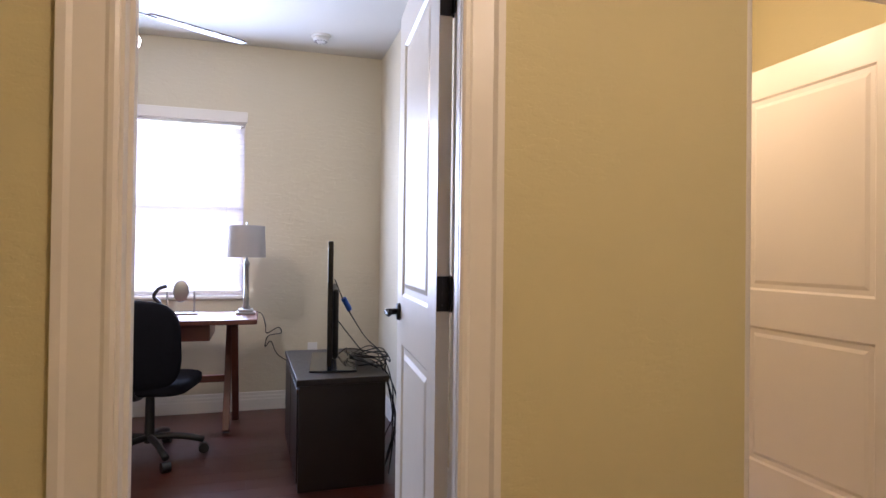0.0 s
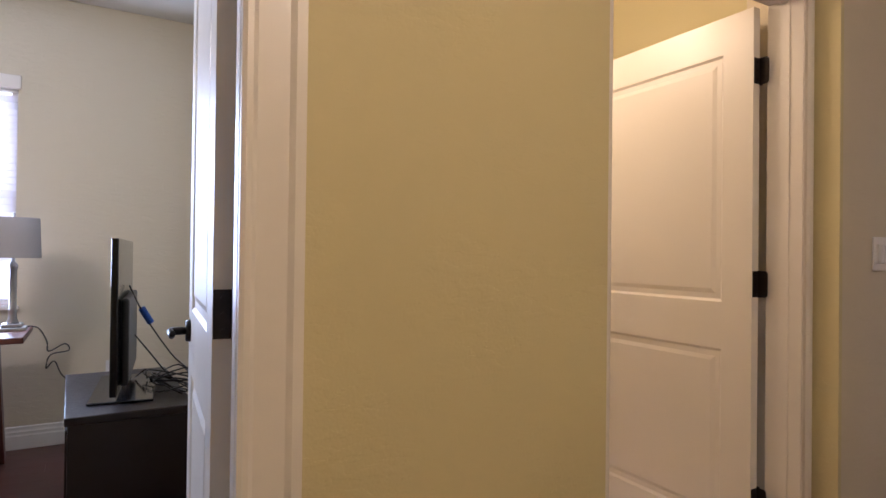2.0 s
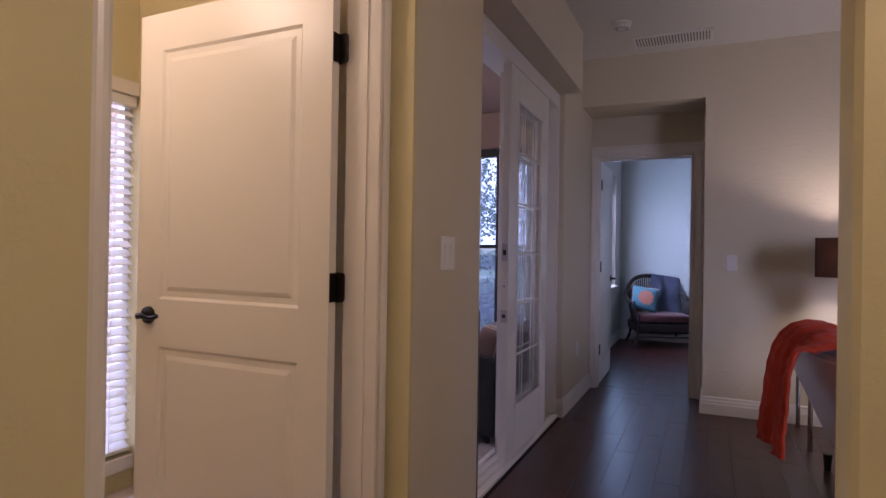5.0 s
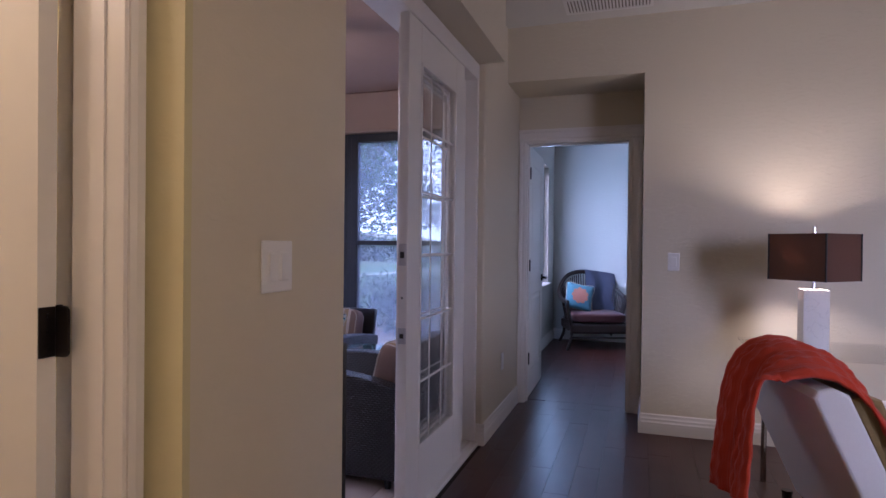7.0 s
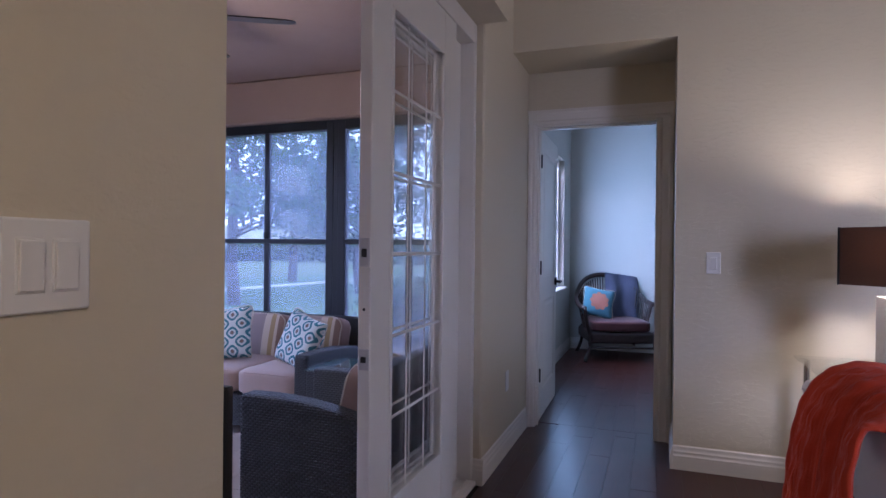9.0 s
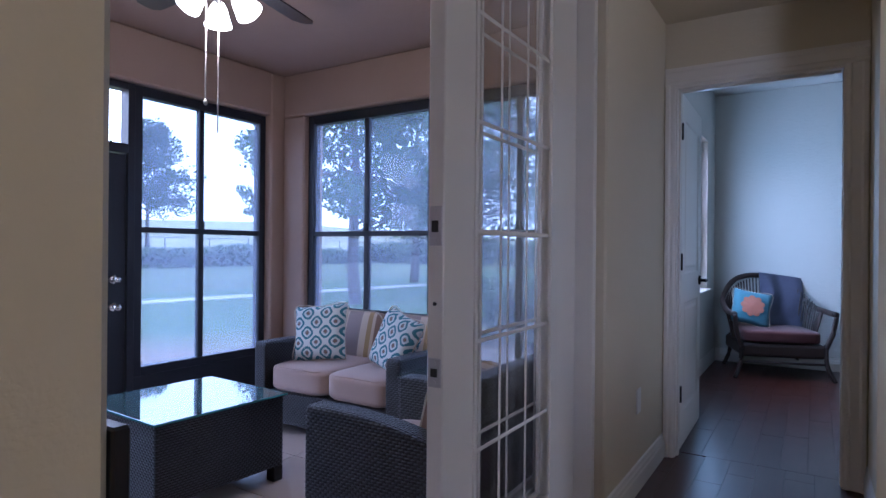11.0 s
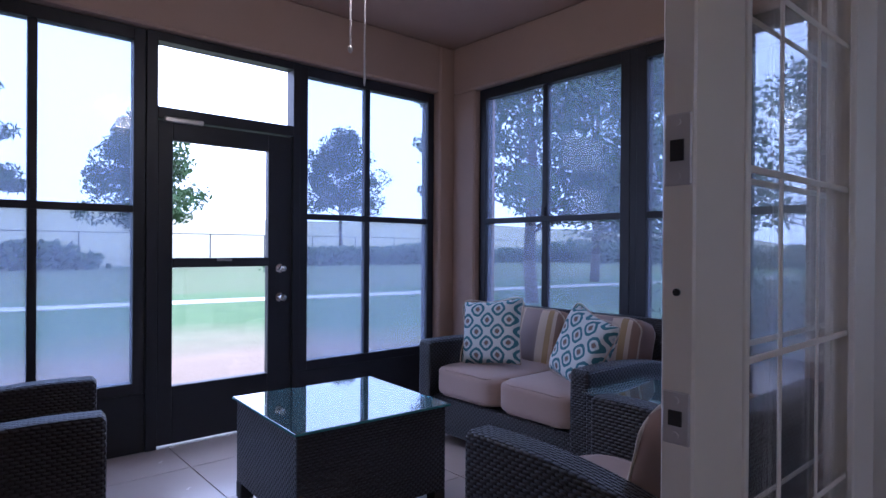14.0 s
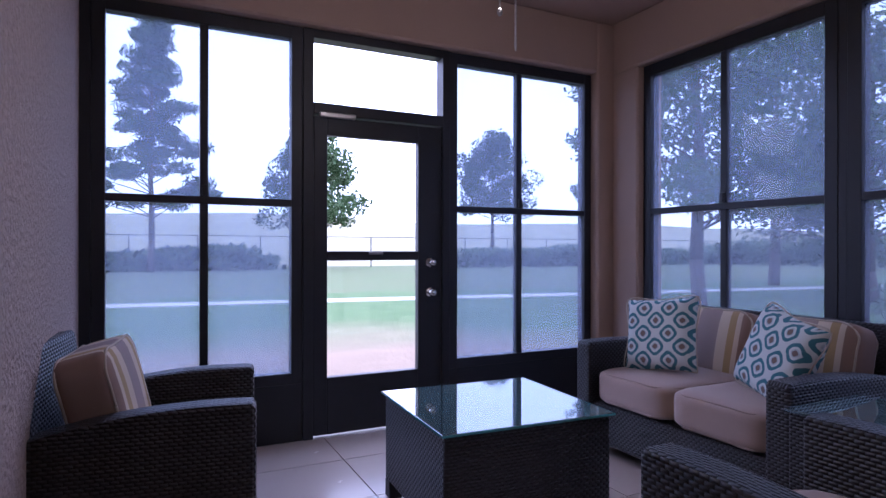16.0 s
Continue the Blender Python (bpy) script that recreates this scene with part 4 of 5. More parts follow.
pillow("square pillow with blue and grey diamond print on the loveseat", pose(5.85, 3.37, 0.590, 0, 0, 0) @ Matrix.Rotation(radians(108), 4, "Z") @ Matrix.Rotation(radians(16), 4, "X") @ Matrix.Rotation(radians(6), 4, "Y"))
pillow("square blue and grey diamond pillow leaning on the loveseat arm", pose(5.88, 2.79, 0.572, 0, 0, 0) @ Matrix.Rotation(radians(74), 4, "Z") @ Matrix.Rotation(radians(18), 4, "X") @ Matrix.Rotation(radians(-14), 4, "Y"))

ct = thing("coffee_table", "dark wicker coffee table with a glass top", "coffee table", pose(4.79, 3.21, 0, 0, 0, -3))
TX0, TX1, TY0, TY1 = -0.335, 0.335, -0.315, 0.315
bm = B()
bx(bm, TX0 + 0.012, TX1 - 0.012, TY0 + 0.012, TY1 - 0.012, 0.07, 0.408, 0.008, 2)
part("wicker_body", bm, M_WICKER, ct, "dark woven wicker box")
for x in (TX0 + 0.04, TX1 - 0.04):
    for y in (TY0 + 0.04, TY1 - 0.04):
        part("leg", bx(B(), x - 0.028, x + 0.028, y - 0.028, y + 0.028, 0.0, 0.072, 0.004), M_BLACK, ct)
part("glass_top", bx(B(), TX0, TX1, TY0, TY1, 0.411, 0.421, 0.003), M_TABLEGLASS, ct, "blue-green glass top")
bm = B()
for a in ((TX0 - 0.001, TX1 + 0.001, TY0 - 0.0015, TY0 - 0.0003), (TX0 - 0.001, TX1 + 0.001, TY1 + 0.0003, TY1 + 0.0015), (TX0 - 0.0015, TX0 - 0.0003, TY0, TY1), (TX1 + 0.0003, TX1 + 0.0015, TY0, TY1)):
    bx(bm, *a, 0.412, 0.420)
part("glass_rim", bm, M_GLASSEDGE, ct)
et = thing("end_table", "small dark wicker end table with a glass top", "end table")
part("wicker_body", bx(B(), 5.50, 5.90, 2.12, 2.50, 0.05, 0.47, 0.008, 2), M_WICKER, et)
for x in (5.53, 5.87):
    for y in (2.15, 2.47):
        part("leg", bx(B(), x - 0.02, x + 0.02, y - 0.02, y + 0.02, 0.0, 0.05), M_BLACK, et)
part("glass_top", bx(B(), 5.49, 5.91, 2.11, 2.51, 0.473, 0.482, 0.002), M_TABLEGLASS, et, "glass top")


# ---- ceiling fans ----
def ceiling_fan(name, label, x, y, zc, zb, turn, blades, lights, bulb_material, body, blade_material, chains=()):
    root = thing(name, label, "ceiling fan", pose(x, y, 0, 0, 0, turn))
    part("canopy", lathe(B(), [(0.02, zc - 0.075), (0.05, zc - 0.06), (0.07, zc - 0.02), (0.07, zc - 0.001)]), body, root, smooth=True)
    part("downrod", cyl(B(), (0, 0, zb + 0.05), (0, 0, zc - 0.06), 0.013, 0.013, 12), body, root)
    part("motor", lathe(B(), [(0.03, zb - 0.09), (0.07, zb - 0.07), (0.10, zb - 0.03), (0.10, zb + 0.02), (0.06, zb + 0.06), (0.02, zb + 0.065)]), body, root, smooth=True)
    for i in range(blades):
        m = Matrix.Rotation(6.28318 * i / blades, 4, "Z") @ Matrix.Translation((0, 0, zb)) @ Matrix.Rotation(radians(11), 4, "X")
        bm = B()
        pts = [(0.16, -0.045), (0.24, -0.058), (0.50, -0.066), (0.60, -0.060), (0.635, -0.035), (0.64, 0.0), (0.635, 0.035), (0.60, 0.060), (0.50, 0.066), (0.24, 0.058), (0.16, 0.045)]
        a = [bm.verts.new(m @ Vector((px, py, -0.003))) for px, py in pts]
        b = [bm.verts.new(m @ Vector((px, py, 0.003))) for px, py in pts]
        bm.faces.new(a[::-1])
        bm.faces.new(b)
        for k in range(len(pts)):
            bm.faces.new((a[k], a[(k + 1) % len(pts)], b[(k + 1) % len(pts)], b[k]))
        part("blade", bm, blade_material, root)
        bm = B()
        bx(bm, 0.07, 0.20, -0.018, 0.018, -0.008, -0.003, 0.002, 1, m)
        part("blade_iron", bm, body, root)
    for i in range(lights):
        a = 6.28318 * (i + 0.35) / lights
        c = Vector((math.cos(a), math.sin(a), 0))
        part("light_arm", cyl(B(), (0, 0, zb - 0.10), tuple(c * 0.075 + Vector((0, 0, zb - 0.125))), 0.012, 0.012, 8), body, root)
        turn_m = Matrix.Translation(c * 0.075 + Vector((0, 0, zb - 0.12))) @ c.to_track_quat("X", "Z").to_matrix().to_4x4() @ Matrix.Rotation(radians(-38), 4, "Y")
        bm = lathe(B(), [(0.022, 0.0), (0.034, -0.02), (0.046, -0.06), (0.056, -0.095), (0.050, -0.094), (0.03, -0.03)], seg=20)
        bmesh.ops.transform(bm, matrix=turn_m, verts=bm.verts)
        part("glass_shade", bm, bulb_material, root, "lit frosted glass shade", smooth=True)
    for k, (dx, dy, z) in enumerate(chains):
        bm = B()
        cyl(bm, (dx, dy, z), (dx, dy, zb - 0.09), 0.0028, 0.0028, 5)
        zz = z
        while zz < zb - 0.1:
            cyl(bm, (dx, dy, zz), (dx, dy, zz + 0.008), 0.0036, 0.0036, 6)
            zz += 0.016
        lathe(bm, [(0.002, 0.0), (0.0085, -0.010), (0.0085, -0.018), (0.004, -0.026)] if k else [(0.003, 0.01), (0.004, -0.02), (0.002, -0.035)], (dx, dy, z), 10)
        part("pull_chain", bm, M_NICKEL, root, "thin metal pull chain")
    return root


ceiling_fan("porch_ceiling_fan", "dark ceiling fan with lit glass shades and pull chains", 4.60, 2.75, 2.50, 2.27, 12, 5, 3, M_BULB, M_BRONZE, M_FANBLADE, ((0.0, 0.0, 1.63), (-0.03, 0.037, 1.73)))
ceiling_fan("office_ceiling_fan", "ceiling fan with dark blades and a lit glass shade", -0.22, 2.85, 2.66, 2.23, 31, 5, 3, M_BULB, M_BRONZE, M_FANBLADE)


# ---- switches, vents, detectors ----
def plate(name, label, category, m, w, h, rockers):
    root = thing(name, label, category, m)
    part("cover_plate", bx(B(), -w / 2, w / 2, -0.006, 0, -h / 2, h / 2, 0.003, 2), M_WHITE, root)
    for i in range(rockers):
        x = (i - (rockers - 1) / 2) * 0.046
        part("rocker_frame", bx(B(), x - 0.018, x + 0.018, -0.008, -0.005, -0.034, 0.034, 0.001), M_WHITE, root)
        bm = B()
        bx(bm, x - 0.0155, x + 0.0155, -0.0115, -0.007, -0.031, 0.031, 0.001, 1, Matrix.Rotation(radians(1.5), 4, "X"))
        part("rocker", bm, M_WHITE, root)
    return root


plate("light_switch", "white double rocker switch on the beige wall", "light switch", pose(3.035, YA - 0.001, 1.18), 0.117, 0.117, 2)
plate("light_switch", "white single rocker switch on the lamp-lit wall", "light switch", pose(6.017, 0.283, 1.135, 0, 0, -90), 0.072, 0.117, 1)
plate("wall_outlet", "white outlet low on the beige wall", "outlet", pose(5.93, YB - 0.001, 0.42), 0.072, 0.117, 0)
plate("wall_outlet", "white outlet above the low cabinet", "outlet", pose(0.80, 4.499, 0.42), 0.072, 0.117, 0)


def smoke_detector(label, x, y, z):
    root = thing("smoke_detector", label, "smoke detector", pose(x, y, z))
    part("base", lathe(B(), [(0.062, -0.012), (0.068, -0.008), (0.068, -0.0005)], seg=28), M_WHITE, root, smooth=True)
    part("cover", lathe(B(), [(0.02, -0.042), (0.045, -0.040), (0.054, -0.030), (0.056, -0.013)], seg=28), M_WHITE, root, smooth=True)
    bm = B()
    for i in range(12):
        a = 6.28318 * i / 12
        bx(bm, 0.030, 0.046, -0.003, 0.003, -0.0425, -0.0395, 0, 1, Matrix.Rotation(a, 4, "Z"))
    part("vent_slots", bm, M_GROUT, root)


smoke_detector("round white smoke detector on the living room ceiling", 5.31, 1.00, 2.768)
smoke_detector("round white smoke detector on the office ceiling", 0.80, 4.15, 2.663)
vent = thing("ceiling_vent", "white ceiling vent grille in the living room", "vent", pose(5.74, 0.70, 2.768))
part("frame", bx(bx(bx(bx(B(), -0.12, 0.12, -0.27, -0.25, -0.012, -0.001), -0.12, 0.12, 0.25, 0.27, -0.012, -0.001), -0.12, -0.10, -0.25, 0.25, -0.012, -0.001), 0.10, 0.12, -0.25, 0.25, -0.012, -0.001), M_WHITE, vent)
part("backing", bx(B(), -0.10, 0.10, -0.25, 0.25, -0.004, -0.001), M_GROUT, vent)
for i in range(24):
    part("louver", bx(B(), -0.10, 0.10, -0.243 + i * 0.0205, -0.231 + i * 0.0205, -0.011, -0.006), M_WHITE, vent)

# ---- living room ----
lt = thing("glass_console_table", "glass console table with chrome legs under the lamp", "table")
part("tabletop", bx(B(), 5.32, 5.96, -1.10, -0.09, 0.664, 0.676, 0.002), M_PANE, lt, "clear glass top")
for x in (5.37, 5.91):
    for y in (-0.14, -1.05):
        part("leg", cyl(B(), (x, y, 0), (x, y, 0.664), 0.014, 0.014, 12), M_CHROME, lt)
tl = thing("table_lamp", "marble block lamp with a square brown shade, lit", "table lamp", pose(5.56, -0.405, 0.676, 0, 0, 45))
part("base", bx(B(), -0.062, 0.062, -0.062, 0.062, 0.0, 0.335, 0.003), M_MARBLE, tl, "white marble block", place=pose(0, 0, 0, 0, 0, -45))
part("stem", cyl(B(), (0, 0, 0.335), (0, 0, 0.655), 0.008, 0.008, 10), M_CHROME, tl)
bm = B()
corners = [[bm.verts.new((sx * h, sy * h, z)) for sx, sy in ((-1, -1), (1, -1), (1, 1), (-1, 1))] for h, z in ((0.155, 0.385), (0.155, 0.635), (0.152, 0.635), (0.152, 0.385))]
for k in range(4):
    for i in range(4):
        p, q = corners[k], corners[(k + 1) % 4]
        bm.faces.new((p[i], p[(i + 1) % 4], q[(i + 1) % 4], q[i]))
part("shade", bm, M_BROWNSHADE, tl, "square dark brown fabric shade")
for x in (-0.155, 0.155):
    for y in (-0.155, 0.155):
        part("shade_trim", bx(B(), x - 0.004, x + 0.004, y - 0.004, y + 0.004, 0.384, 0.636), M_BLACK, tl)
part("finial", cyl(B(), (0, 0, 0.64), (0, 0, 0.675), 0.009, 0.006, 10), M_CHROME, tl)

GROUP_TURN = Matrix.Translation((4.34, -0.06, 0)) @ Matrix.Rotation(radians(12), 4, "Z") @ Matrix.Translation((-4.45, -0.02, 0)) @ Matrix.Diagonal((1, 1, 0.94, 1))
ch = thing("upholstered_chair", "white and olive upholstered chair draped with a throw", "armchair", GROUP_TURN)
bm = B()
for (dx0, dx1) in ((4.45, 5.15),):
    rounded_panel(bm, [(-0.43, 0.08), (-0.30, 0.08), (-0.005, 0.745), (-0.02, 0.775), (-0.075, 0.785), (-0.13, 0.76)], -5.15, -4.385, 0.012)
bmesh.ops.transform(bm, matrix=Matrix.Rotation(radians(90), 4, "Z"), verts=bm.verts)
part("backrest", bm, M_LINEN, ch, "white linen-edged chair back")
bm = B()
rounded_panel(bm, [(-0.43, 0.30), (-0.335, 0.30), (-0.14, 0.745), (-0.18, 0.76), (-0.25, 0.74)], -5.10, -4.40, 0.02)
bmesh.ops.transform(bm, matrix=Matrix.Rotation(radians(90), 4, "Z"), verts=bm.verts)
part("back_cushion", bm, M_OLIVE, ch, "olive woven back cushion")
part("seat", soft_box(B(), 0.64, 0.60, 0.18, pose(4.80, -0.62, 0.36), 8, 8, 0.08), M_OLIVE, ch, smooth=True)
part("armrest", bx(B(), 4.455, 4.52, -0.95, -0.36, 0.08, 0.56, 0.02, 3), M_LINEN, ch)
part("armrest", bx(B(), 5.08, 5.145, -0.95, -0.36, 0.08, 0.56, 0.02, 3), M_LINEN, ch)
part("rail", bx(B(), 4.52, 5.08, -0.93, -0.34, 0.10, 0.265, 0.01, 2), M_LINEN, ch)
for x in (4.50, 5.10):
    for y in (-0.24, -0.88):
        part("leg", cyl(B(), (x, y, 0), (x, y, 0.10), 0.016, 0.024, 10), M_ESPRESSO, ch)


def knit_throw():
    """A knitted sheet laid over the chair back; u across it in x, v along its length."""
    path = [(0.215, 0.285), (0.205, 0.38), (0.185, 0.50), (0.165, 0.64), (0.135, 0.77), (0.085, 0.855), (0.015, 0.895), (-0.07, 0.90), (-0.15, 0.865), (-0.21, 0.80), (-0.26, 0.70)]
    nu, nv = 120, 120
    bm = B()
    top, low = [], []
    for j in range(nv + 1):
        f = j / nv * (len(path) - 1)
        i = min(int(f), len(path) - 2)
        w = f - i
        p0, p1, p2, p3 = path[max(i - 1, 0)], path[i], path[i + 1], path[min(i + 2, len(path) - 1)]
        c = [0.5 * (2 * p1[k] + (p2[k] - p0[k]) * w + (2 * p0[k] - 5 * p1[k] + 4 * p2[k] - p3[k]) * w * w + (3 * p1[k] - p0[k] - 3 * p2[k] + p3[k]) * w ** 3) for k in (0, 1)]
        t = [p2[0] - p1[0], p2[1] - p1[1]]
        ln = math.hypot(*t)
        n = (t[1] / ln, -t[0] / ln)
        ra, rb = [], []
        v = j / nv
        for k in range(nu + 1):
            u = k / nu
            cable = 0.5 + 0.5 * math.sin(u * 6.28318 * 7)
            twist = math.sin(v * 6.28318 * 13 + (u * 7 % 1) * 6.28318)
            rib = 0.011 * cable ** 1.5 * (1 + 0.4 * twist) + 0.0022 * math.sin(u * 6.28318 * 45)
            fold = 0.016 * math.sin(u * 11 + v * 3) + 0.012 * noise.noise(Vector((u * 3, v * 4, 0)))
            edge = 0.03 * (u - 0.5) ** 2
            d = rib + fold + edge
            x = 4.41 + 0.38 * u + 0.03 * math.sin(v * 5) - 0.05 * (1 - u) * (1 - v) ** 2
            drop = -0.10 * (1 - u) ** 2 * (1 if v > 0.5 else 0) * (v - 0.5) - 0.085 * max(0, 1 - u / 0.24) ** 1.4 * min(1, max(0, (v - 0.42) / 0.1))
            ra.append(bm.verts.new((x, c[0] - n[0] * -d, c[1] - n[1] * -d + drop)))
            rb.append(bm.verts.new((x, c[0] - n[0] * (-d + 0.012), c[1] - n[1] * (-d + 0.012) + drop)))
        top.append(ra)
        low.append(rb)
    for g, flip in ((top, False), (low, True)):
        for j in range(nv):
            for k in range(nu):
                q = (g[j][k], g[j][k + 1], g[j + 1][k + 1], g[j + 1][k])
                bm.faces.new(q[::-1] if flip else q)
    for j in range(nv):
        for k in (0, nu):
            bm.faces.new((top[j][k], top[j + 1][k], low[j + 1][k], low[j][k]))
    for k in range(nu):
        for j in (0, nv):
            bm.faces.new((top[j][k], top[j][k + 1], low[j][k + 1], low[j][k]))
    bmesh.ops.recalc_face_normals(bm, faces=bm.faces)
    return bm


kt = thing("throw_blanket", "orange-red cable knit throw draped over the chair", "throw blanket", GROUP_TURN)
part("blanket", knit_throw(), M_ORANGE, kt, smooth=True)

# ---- far room: rattan armchair ----
RATTAN = pose(9.42, 1.03, 0, 0, 0, 19) @ pose(9.42, 0.98, 0, 0, 0, 8).inverted()
rc = thing("rattan_armchair", "dark rattan armchair with a maroon seat cushion", "armchair", RATTAN @ pose(9.42, 0.98, 0, 0, 0, 8) @ Matrix.Diagonal((1, 0.92, 0.95, 1)))
bm = B()
tube(bm, [(-0.36, -0.44, 0.62), (-0.10, -0.46, 0.62), (0.18, -0.42, 0.66), (0.34, -0.26, 0.84), (0.40, 0.0, 0.94), (0.34, 0.26, 0.90), (0.18, 0.42, 0.72), (-0.10, 0.46, 0.62), (-0.36, 0.44, 0.60)], 0.028, 8)
part("top_rail", bm, M_DARKWICKER2, rc, "dark rolled rattan rail", smooth=True)
for i in range(46):
    a = -1.75 + 3.5 * i / 45
    cx, cy = 0.37 * math.cos(a) - 0.02, 0.44 * math.sin(a)
    zt = 0.62 + 0.30 * max(0, math.cos(a)) ** 1.2
    part("spindle", cyl(B(), (cx * 0.86, cy * 0.84, 0.34), (cx, cy, zt), 0.0075, 0.0075, 5), M_DARKWICKER2, rc)
part("seat_frame", bx(B(), -0.34, 0.30, -0.37, 0.37, 0.20, 0.33, 0.03, 3), M_DARKWICKER2, rc)
part("lower_rail", bx(B(), -0.35, -0.32, -0.36, 0.36, 0.145, 0.165, 0.004), M_DARKWICKER2, rc)
part("seat_cushion", soft_box(B(), 0.62, 0.70, 0.12, pose(-0.03, 0, 0.39), 8, 8, 0.1), M_MAROON, rc, "maroon seat cushion", smooth=True)
for x, y, s in ((-0.33, -0.37, -1), (-0.33, 0.37, 1), (0.28, -0.32, -1), (0.28, 0.32, 1)):
    part("leg", tube(B(), [(x * 1.12, y * 1.18, 0), (x * 1.02, y * 1.02, 0.15), (x, y, 0.34)], 0.02, 8), M_DARKWICKER2, rc, smooth=True)
for s in (-1, 1):
    bm = B()
    tube(bm, [(-0.36, s * 0.44, 0.60), (-0.35, s * 0.42, 0.45), (-0.33, s * 0.37, 0.30)], 0.022, 8)
    part("arm_front", bm, M_DARKWICKER2, rc, smooth=True)
ap = pillow("aqua pillow with a coral flower on the rattan armchair", RATTAN @ pose(9.38, 1.16, 0.60, 0, 0, 0) @ Matrix.Rotation(radians(-82), 4, "Z") @ Matrix.Rotation(radians(-22), 4, "X") @ Matrix.Rotation(radians(12), 4, "Y"), 0.34, 0.12, M_AQUA)
bm = B()
ring = []
for i in range(54):
    a = 6.28318 * i / 54
    rr = 0.085 + 0.020 * abs(math.sin(a * 4.5))
    ring.append(bm.verts.new((rr * math.cos(a), -0.068, rr * math.sin(a))))
hub = bm.verts.new((0, -0.076, 0))
for i in range(54):
    bm.faces.new((hub, ring[i], ring[(i + 1) % 54]))
part("flower_print", bm, M_CORAL, ap, "coral flower print")
gt = thing("grey_throw", "grey-violet knit throw over the rattan chair back", "throw blanket", RATTAN @ pose(9.70, 0.86, 0.53, 0, 0, 8))
bm = B()
gridv = []
for j in range(25):
    v = j / 24
    row = []
    for i in range(25):
        u = i / 24
        y = (0.5 - u) * (0.34 + 0.06 * v)
        x = -0.10 + 0.16 * v - 0.02 * math.sin(u * 9) + 0.05 * noise.noise(Vector((u * 3, v * 3, 2))) if v < 0.8 else 0.03 + (v - 0.8) * 0.7
        z = 0.50 * min(v / 0.8, 1) - 0.10 - 0.05 * u
        row.append(bm.verts.new((x, y, z)))
    gridv.append(row)
for j in range(24):
    for i in range(24):
        bm.faces.new((gridv[j][i], gridv[j][i + 1], gridv[j + 1][i + 1], gridv[j + 1][i]))
ext = bmesh.ops.extrude_face_region(bm, geom=list(bm.faces))
bmesh.ops.translate(bm, vec=(0.014, 0, 0.0), verts=[g for g in ext["geom"] if isinstance(g, bmesh.types.BMVert)])
bmesh.ops.recalc_face_normals(bm, faces=bm.faces)
part("knit", bm, M_GREYTHROW, gt, smooth=True)

# ---- office ----
dk = thing("writing_desk", "cherry wood desk with crossed legs under the window", "desk")
part("desktop", bx(B(), -0.95, 0.41, 3.68, 4.22, 0.715, 0.745, 0.006, 2), M_CHERRY, dk)
part("drawer_apron", bx(B(), -0.80, 0.14, 3.74, 4.14, 0.615, 0.714, 0.004), M_CHERRY, dk)
for x in (-0.78, 0.25):
    bm = B()
    for s in (-1, 1):
        m = Matrix.Translation((x + 0.022 * s, 4.09, 0.357)) @ Matrix.Rotation(radians(26 * s), 4, "X")
        bx(bm, -0.021, 0.021, -0.034, 0.034, -0.378, 0.378, 0.003, 1, m)
    part("crossed_legs", bm, M_CHERRY, dk)
part("stretcher", bx(B(), -0.74, 0.21, 4.075, 4.105, 0.30, 0.345, 0.003), M_CHERRY, dk)
dl = thing("desk_lamp", "silver candlestick lamp with a grey drum shade", "table lamp", pose(0.335, 4.02, 0.745))
part("base", bx(bx(B(), -0.062, 0.062, -0.062, 0.062, 0, 0.016, 0.003), -0.045, 0.045, -0.045, 0.045, 0.016, 0.034, 0.004), M_STEEL, dl)
part("column", lathe(B(), [(0.028, 0.034), (0.020, 0.06), (0.017, 0.09), (0.022, 0.10), (0.017, 0.11), (0.016, 0.31), (0.021, 0.32), (0.021, 0.335), (0.008, 0.35), (0.006, 0.40)]), M_STEEL, dl, smooth=True)
bm = B()
for i in range(32):
    a0, a1 = 6.28318 * i / 32, 6.28318 * (i + 1) / 32
    bm.faces.new([bm.verts.new((r * math.cos(a), r * math.sin(a), z)) for r, z, a in ((0.120, 0.37, a0), (0.120, 0.37, a1), (0.112, 0.575, a1), (0.112, 0.575, a0))])
bmesh.ops.remove_doubles(bm, verts=bm.verts, dist=0.0001)
part("shade", bm, M_GREYSHADE, dl, "grey drum shade", smooth=True)
part("finial", cyl(B(), (0, 0, 0.40), (0, 0, 0.60), 0.004, 0.006, 8), M_STEEL, dl)
cord = thing("lamp_cord", "black lamp cord looped down the wall", "cable")
part("cord", tube(B(), [(0.36, 4.08, 0.75), (0.43, 4.22, 0.73), (0.46, 4.47, 0.62), (0.47, 4.47, 0.56), (0.55, 4.47, 0.60), (0.57, 4.46, 0.56), (0.48, 4.46, 0.54), (0.46, 4.47, 0.46), (0.50, 4.47, 0.50), (0.55, 4.47, 0.40), (0.68, 4.48, 0.33), (0.80, 4.49, 0.36)], 0.004, 6), M_BLACK, cord, smooth=True)
mir = thing("oval_mirror", "oval mirror ornament on a small stand on the desk", "mirror", pose(-0.06, 4.05, 0.745, 0, 0, 8))
part("stand", bx(bx(bx(B(), -0.10, 0.10, -0.03, 0.03, 0, 0.012, 0.002), -0.085, -0.073, -0.006, 0.006, 0.012, 0.15, 0.002), 0.073, 0.085, -0.006, 0.006, 0.012, 0.15, 0.002), M_STEEL, mir)
bm = lathe(B(), [(0.040, -0.006), (0.046, -0.003), (0.046, 0.003), (0.040, 0.006)], seg=28)
